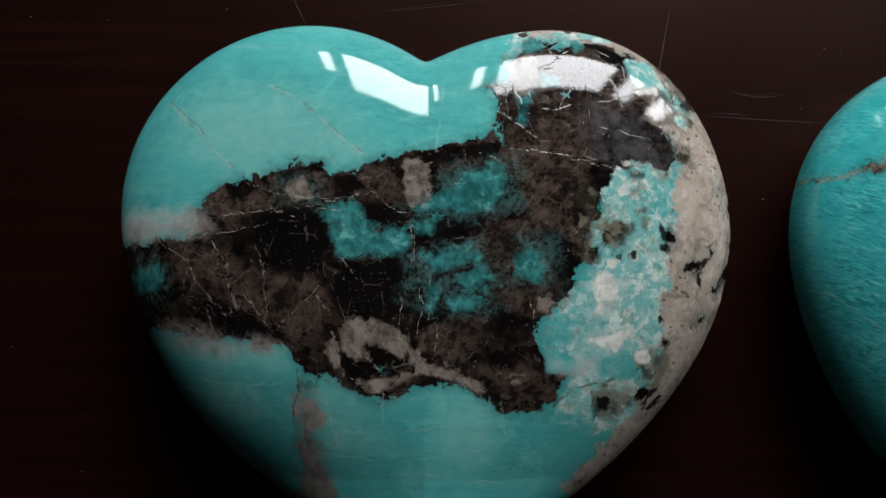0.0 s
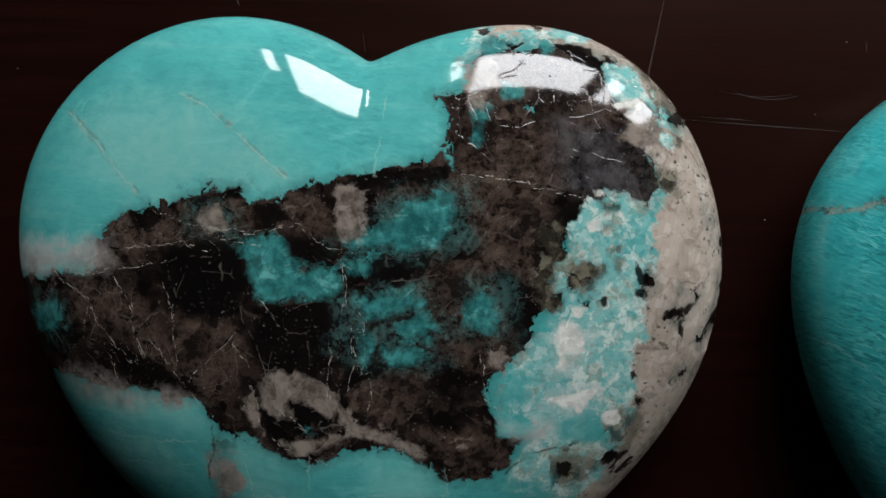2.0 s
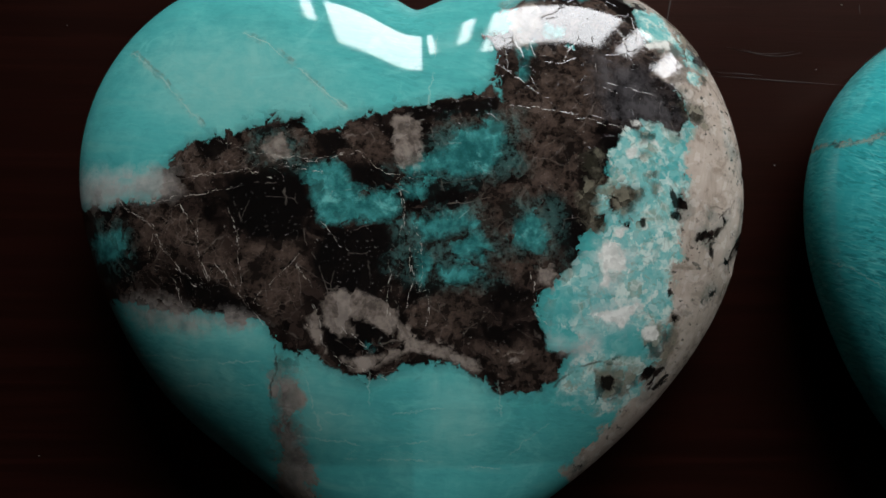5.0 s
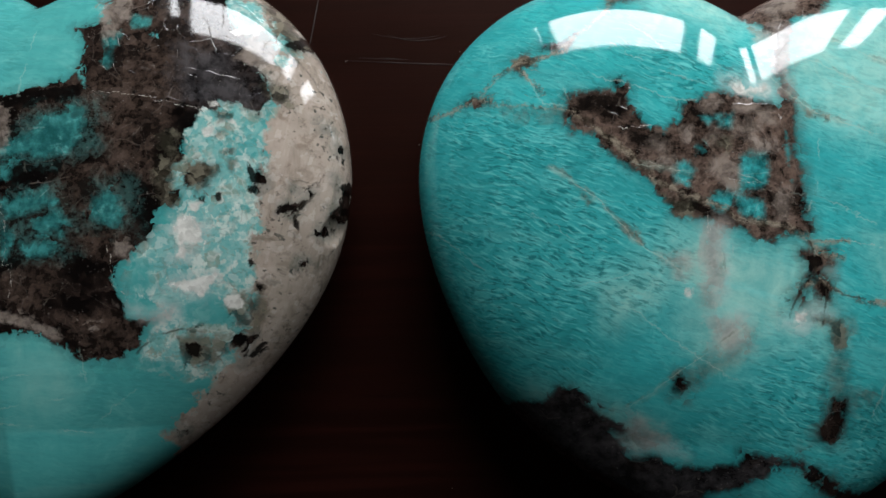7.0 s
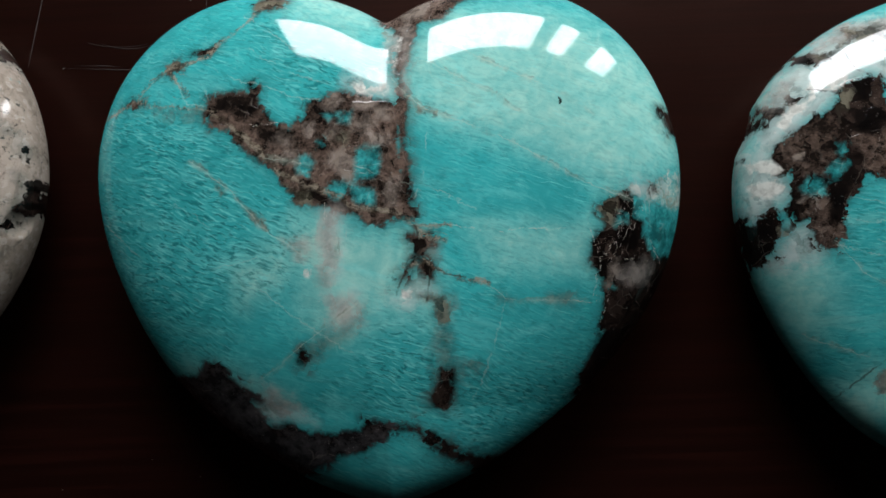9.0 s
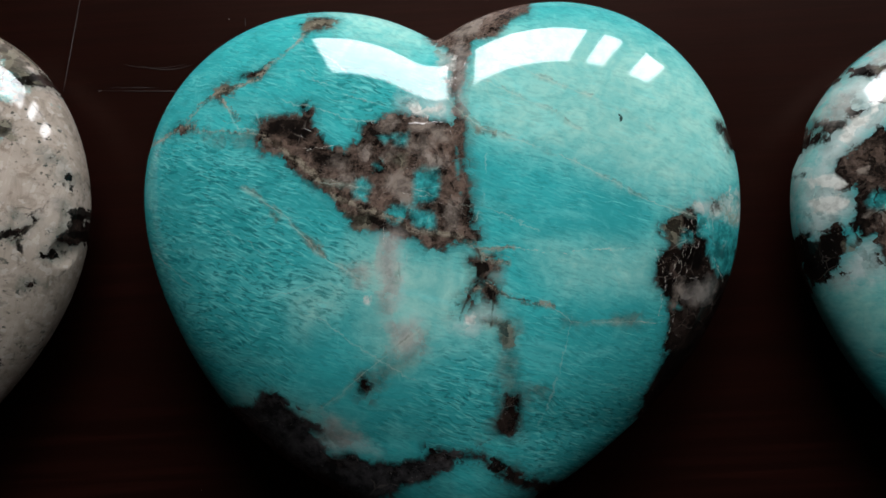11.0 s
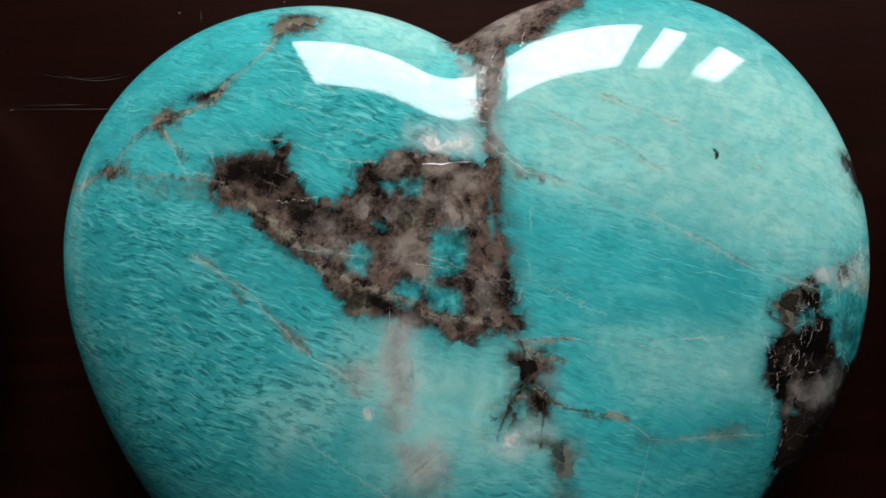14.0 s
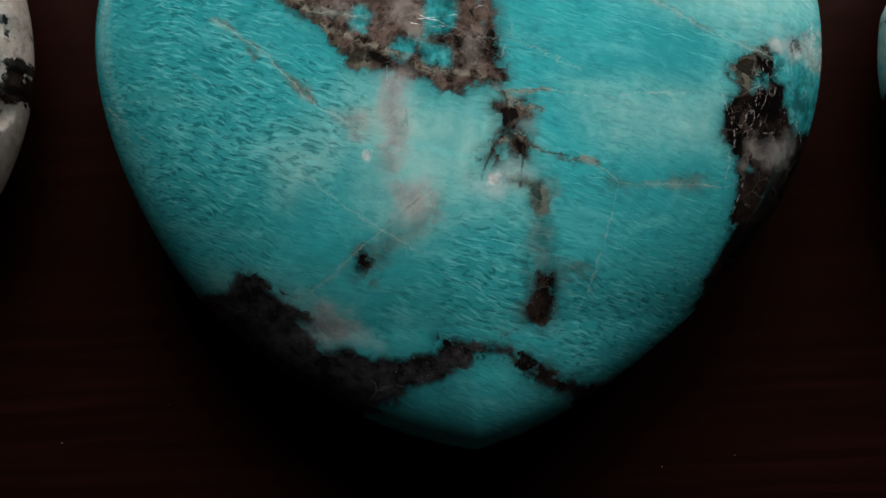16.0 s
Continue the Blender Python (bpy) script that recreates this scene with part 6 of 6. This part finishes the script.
RIGHT_WHITE.append([(-62.4,2.9), (-61.8,10.2), (-59.4,15.7), (-56.6,21.2), (-53.6,27.8), (-50.4,31.3), (-45.2,34.7), (-38.5,37.9), (-29.3,39.2), (-33.0,23.7), (-38.8,25.3), (-43.1,23.6), (-48.8,17.6), (-54.0,13.6), (-57.1,10.9), (-54.6,3.8), (-54.6,1.8), (-57.7,-0.6), (-61.0,-3.6), (-62.5,-1.1)])
RIGHT_WHITE.append([(-57.0,-7.5), (-54.5,-4.4), (-51.2,-4.2), (-49.1,-9.6), (-51.2,-11.9), (-54.9,-12.9), (-59.3,-11.8), (-57.5,-10.2)])
RIGHT_PALE = []
RIGHT_PALE.append([(-62.2,9.6), (-61.3,15.7), (-57.2,24.2), (-51.9,31.5), (-49.7,32.4), (-54.1,26.2), (-57.8,20.5), (-60.6,13.4), (-62.0,6.4)])
RIGHT_PALE.append([(-59.2,-12.7), (-51.2,-12.2), (-47.3,-18.0), (-52.2,-26.9), (-56.3,-23.3)])
RIGHT_PALE.append([(-45.1,-40.5), (-39.8,-35.0), (-37.5,-40.8), (-40.3,-46.0)])
RIGHT_DEEP = []
RIGHT_DEEP.append([(-45.1,1.8), (-38.3,3.6), (-35.8,-14.1), (-42.6,-16.0), (-46.4,-9.2)])
RIGHT_DEEP.append([(-50.3,-29.2), (-45.0,-27.0), (-41.0,-31.6), (-45.6,-38.6)])
RIGHT_BLACK = []
RIGHT_BLACK.append([(-44.6,10.8), (-42.6,3.8), (-45.1,2.9), (-49.0,3.8), (-44.9,6.3)])
RIGHT_BLACK.append([(-43.7,18.8), (-37.8,18.2), (-38.4,12.5), (-42.3,14.0)])
RIGHT_BLACK.append([(-55.3,2.2), (-52.9,1.9), (-53.5,-2.5), (-55.0,-3.0)])
RIGHT_BLACK.append([(-62.7,-0.8), (-61.1,-3.9), (-57.7,-1.5), (-57.0,-3.9), (-57.7,-8.3), (-60.7,-11.3), (-62.7,-6.3)])
RIGHT_BLACK.append([(-48.0,3.2), (-45.1,2.9), (-46.3,-2.5), (-47.8,-3.0)])
RIGHT_BLACK.append([(-42.1,23.5), (-39.6,23.2), (-39.7,20.8), (-42.1,20.1)])
RIGHT_BLACK.append([(-51.5,30.8), (-49.8,31.9), (-47.3,31.1), (-47.8,29.3), (-51.1,29.8)])
RIGHT_GEM = []
RIGHT_GEM.append([(-39.7,-34.1), (-37.2,-32.7), (-36.7,-38.4), (-38.9,-38.0)])
RIGHT_GEM.append([(-53.8,10.6), (-52.4,10.7), (-52.7,8.7), (-53.9,9.1)])
RIGHT_GEM.append([(-52.5,0.7), (-50.6,0.9), (-50.9,-1.1), (-52.3,-1.0)])
RIGHT_LIGHT_LINES = []
RIGHT_LIGHT_LINES.append([(-46.4,-9.2), (-42.6,-13.8), (-38.9,-16.1)])
RIGHT_LIGHT_LINES.append([(-50.5,-26.9), (-48.2,-28.3), (-43.0,-29.9)])
RIGHT_CRACK_LINES = []
RIGHT_CRACK_LINES.append([(-45.7,-39.5), (-43.3,-36.2), (-40.0,-32.7), (-37.3,-30.5)])
RIGHT_CRACK_LINES.append([(-41.6,29.1), (-41.0,27.1), (-38.3,25.5)])
RIGHT_CRACK_LINES.append([(-48.1,23.1), (-43.3,22.4)])
RIGHT_CRACK_LINES.append([(-45.4,22.7), (-45.6,17.8)])
RIGHT_CHALK = []
RIGHT_CHALK.append([(-49.5,25.7), (-44.2,28.6), (-37.9,30.3), (-42.2,25.7), (-45.2,22.6), (-50.7,23.3)])
RIGHT_CHALK.append([(-53.2,20.2), (-49.2,21.8), (-53.5,17.0), (-56.5,15.2), (-55.5,17.6)])
RIGHT_CHALK.append([(-61.5,9.7), (-58.9,10.3), (-56.2,7.5), (-58.1,6.4), (-60.8,7.6)])
RIGHT_CHALK.append([(-61.7,5.0), (-58.4,5.5), (-55.7,3.9), (-57.6,1.9), (-61.1,2.5)])
RIGHT_TAUPE = []
RIGHT_TAUPE.append([(-46.5,33.4), (-39.6,37.4), (-29.9,37.7), (-31.0,33.9), (-41.1,33.2), (-46.5,30.9)])
RIGHT_TAUPE.append([(-53.8,26.0), (-51.2,26.4), (-52.4,24.0), (-54.1,24.3)])
RIGHT_TAUPE.append([(-55.7,24.8), (-53.4,24.3), (-55.0,20.7), (-57.1,20.8)])
RIGHT_OLIVE = []
RIGHT_OLIVE.append([(-46.5,30.9), (-41.0,33.6), (-42.7,30.7), (-45.8,29.9)])
RIGHT_OLIVE.append([(-40.2,36.1), (-36.4,35.9), (-31.1,33.6), (-36.4,32.3), (-40.2,33.0)])
RIGHT_OLIVE.append([(-45.1,23.2), (-43.3,22.4), (-43.9,18.8), (-45.6,18.4)])
RIGHT_OLIVE.append([(-56.4,-4.5), (-54.5,-4.4), (-55.0,-6.3), (-56.1,-6.2)])
RIGHT_PIT = []
RIGHT_PIT.append([(-58.4,18.8), (-58.3,18.1), (-58.3,16.1), (-59.2,16.0)])
RIGHT_PIT.append([(-61.6,10.8), (-61.4,10.9), (-61.5,10.0)])
RIGHT_FAINT_LINES = []
RIGHT_FAINT_LINES.append([(-44.2,0.6), (-38.6,-1.1)])
RIGHT_FAINT_LINES.append([(-43.9,-3.3), (-38.7,-4.4)])
RIGHT_FAINT_LINES.append([(-44.4,-6.5), (-38.8,-8.0)])
RIGHT_FAINT_LINES.append([(-45.5,-9.2), (-38.9,-10.9)])
RIGHT_PATCHES = dict(dark=RIGHT_DARK, brown=RIGHT_BROWN, turq=RIGHT_TURQ, white=RIGHT_WHITE, pale=RIGHT_PALE, deep=RIGHT_DEEP, black=RIGHT_BLACK, gem=RIGHT_GEM, taupe=RIGHT_TAUPE, olive=RIGHT_OLIVE, chalk=RIGHT_CHALK, pit=RIGHT_PIT)
RIGHT_VEINS = dict(light=RIGHT_LIGHT_LINES, crack=RIGHT_CRACK_LINES, faint=RIGHT_FAINT_LINES)

stone_heart([0.05871, 0.0002, 0.00799, 0.00239, -0.00043, 0.00011, 0.00409, -0.00051, 9e-05, 1e-05, -0.00077, -6e-05, -0.00012, 0.00026, 0.00018, -0.01154, 0.00464], 1.5708, (-0.0036, 0.006), 0.0172, STONE_A, LEFT_PATCHES, LEFT_VEINS,
            "polished turquoise stone heart with large smoky black patch, beige rim",
            [("quartz_inclusion", "glassy black and brown smoky quartz patch", "dark", (0, 1, 17)), ("feldspar_rim", "beige feldspar rim with dark specks", "cream", (5, 9)),
             ("feldspar_mosaic", "pale mint and white feldspar flakes", "mint", (0,))], 0.0003, dents=((0.0585, 0.001, 0.0175, 0.0035, 0.0016), (0.0560, 0.026, 0.017, 0.0025, 0.0007)))
stone_heart([0.05925, -0.00031, 0.00579, 0.00282, 9e-05, 0.00044, 0.00348, -0.0007, -0.00018, 0.00016, -0.00048, -4e-05, -0.00011, 6e-05, 0.00013, -0.01191, 0.00326], 1.5487, (0.1354, 0.002), 0.0185, STONE_B, MIDDLE_PATCHES, MIDDLE_VEINS,
            "polished streaked turquoise stone heart with brown quartz wedge",
            [("quartz_wedge", "brown and grey smoky quartz wedge", "dark", (0, 1)), ("quartz_corner", "glassy dark brown quartz corner", "dark", (2, 3)), ("quartz_band", "dark slate-grey quartz band", "dark", (5,))], 0.0010, dents=((0.060, 0.030, 0.0135, 0.006, 0.0012),))
stone_heart([0.05855, -0.00021, 0.00192, 0.00399, 0.0041, -0.00034, 0.00173, -0.00049, -0.00053, -2e-05, 0.00045, 0.00018, -0.00036, -5e-05, -0.00032, -0.009, 0.00447], 1.5708, (0.2725, 0.004), 0.0178, STONE_C, RIGHT_PATCHES, RIGHT_VEINS,
            "polished turquoise stone heart with white and black mottled shoulder",
            [("quartz_inclusion", "black and brown smoky quartz patch", "dark", (0, 1)), ("feldspar_patch", "chalky white feldspar patch", "white", (0, 1))], 0.0006, dents=((-0.058, 0.017, 0.0135, 0.006, 0.0015),))


# ---- scratches and dust on the table ----
def scratch(x0, y0, x1, y1, sag, width):
    """A thin raised-edge scratch: a bowed strip lying on the lacquer."""
    bm = bmesh.new()
    steps, row = 16, []
    dx, dy = x1 - x0, y1 - y0
    length = math.hypot(dx, dy)
    for i in range(steps + 1):
        s = i / steps
        w = width * (0.15 + 0.85 * math.sin(math.pi * s) ** 0.5) * (0.7 + 0.6 * random.random()) / 2
        bow = sag * 4 * s * (1 - s)
        cx, cy = x0 + dx * s - dy / length * bow, y0 + dy * s + dx / length * bow
        nx, ny = -dy / length * w, dx / length * w
        row.append([bm.verts.new((cx + nx, cy + ny, 0.00002)), bm.verts.new((cx, cy, 0.00006)), bm.verts.new((cx - nx, cy - ny, 0.00002))])
    for a, b in zip(row, row[1:]):
        bm.faces.new((a[0], a[1], b[1], b[0]))
        bm.faces.new((a[1], a[2], b[2], b[1]))
    ob = table_part("scratch", bm, SCRATCH, "fine pale scratch")
    ob.parent = top
    return ob


scratch(0.0521, 0.0712, 0.0474, 0.0470, 0, 0.000300)
scratch(-0.0344, 0.0737, -0.0317, 0.0681, 0, 0.000240)
scratch(0.0653, 0.0524, 0.0784, 0.0516, -0.0012, 0.000180)
scratch(0.0599, 0.0464, 0.0881, 0.0446, 0, 0.000150)
scratch(0.0587, 0.0472, 0.0702, 0.0465, 0, 0.000120)
scratch(-0.0122, 0.0708, 0.0099, 0.0734, 0, 0.000150)
scratch(-0.0169, 0.0703, 0.0035, 0.0736, 0, 0.000150)
scratch(-0.0071, 0.0630, -0.0066, 0.0590, 0, 0.000120)
scratch(0.0620, 0.0527, 0.0772, 0.0519, -0.001, 0.000120)
scratch(0.0568, 0.0466, 0.0790, 0.0450, 0, 0.000120)
scratch(0.0639, 0.0471, 0.0688, 0.0466, 0, 0.000120)
scratch(0.0912, 0.0623, 0.0912, 0.0601, 0, 0.000180)


def dust():
    bm = bmesh.new()
    rng = random.Random(5)
    spots = [(-0.0772, 0.0690), (-0.0761, 0.0553), (-0.0791, -0.0329), (0.0721, 0.0273), (0.0815, 0.0480), (0.0874, 0.0621), (0.0565, 0.0466), (0.0872, 0.0622), (0.1064, 0.0628), (0.0779, -0.0467), (0.1698, -0.0625), (0.1833, -0.0610), (0.0780, -0.0467), (0.0561, 0.0465)]
    spots += [(rng.uniform(-0.15, 0.36), rng.uniform(-0.11, 0.13)) for _ in range(60)]
    for x, y in spots:
        size = rng.uniform(0.00008, 0.0002)
        made = bmesh.ops.create_icosphere(bm, subdivisions=1, radius=size)
        for v in made["verts"]:
            v.co = Vector((x + v.co.x * rng.uniform(0.6, 1.6), y + v.co.y, size * 0.5 + v.co.z * 0.5))
    ob = part("dust", bm, DUST)
    return tagged(ob, "tiny pale dust specks on the dark table", "dust", kind="stuff")


dust()
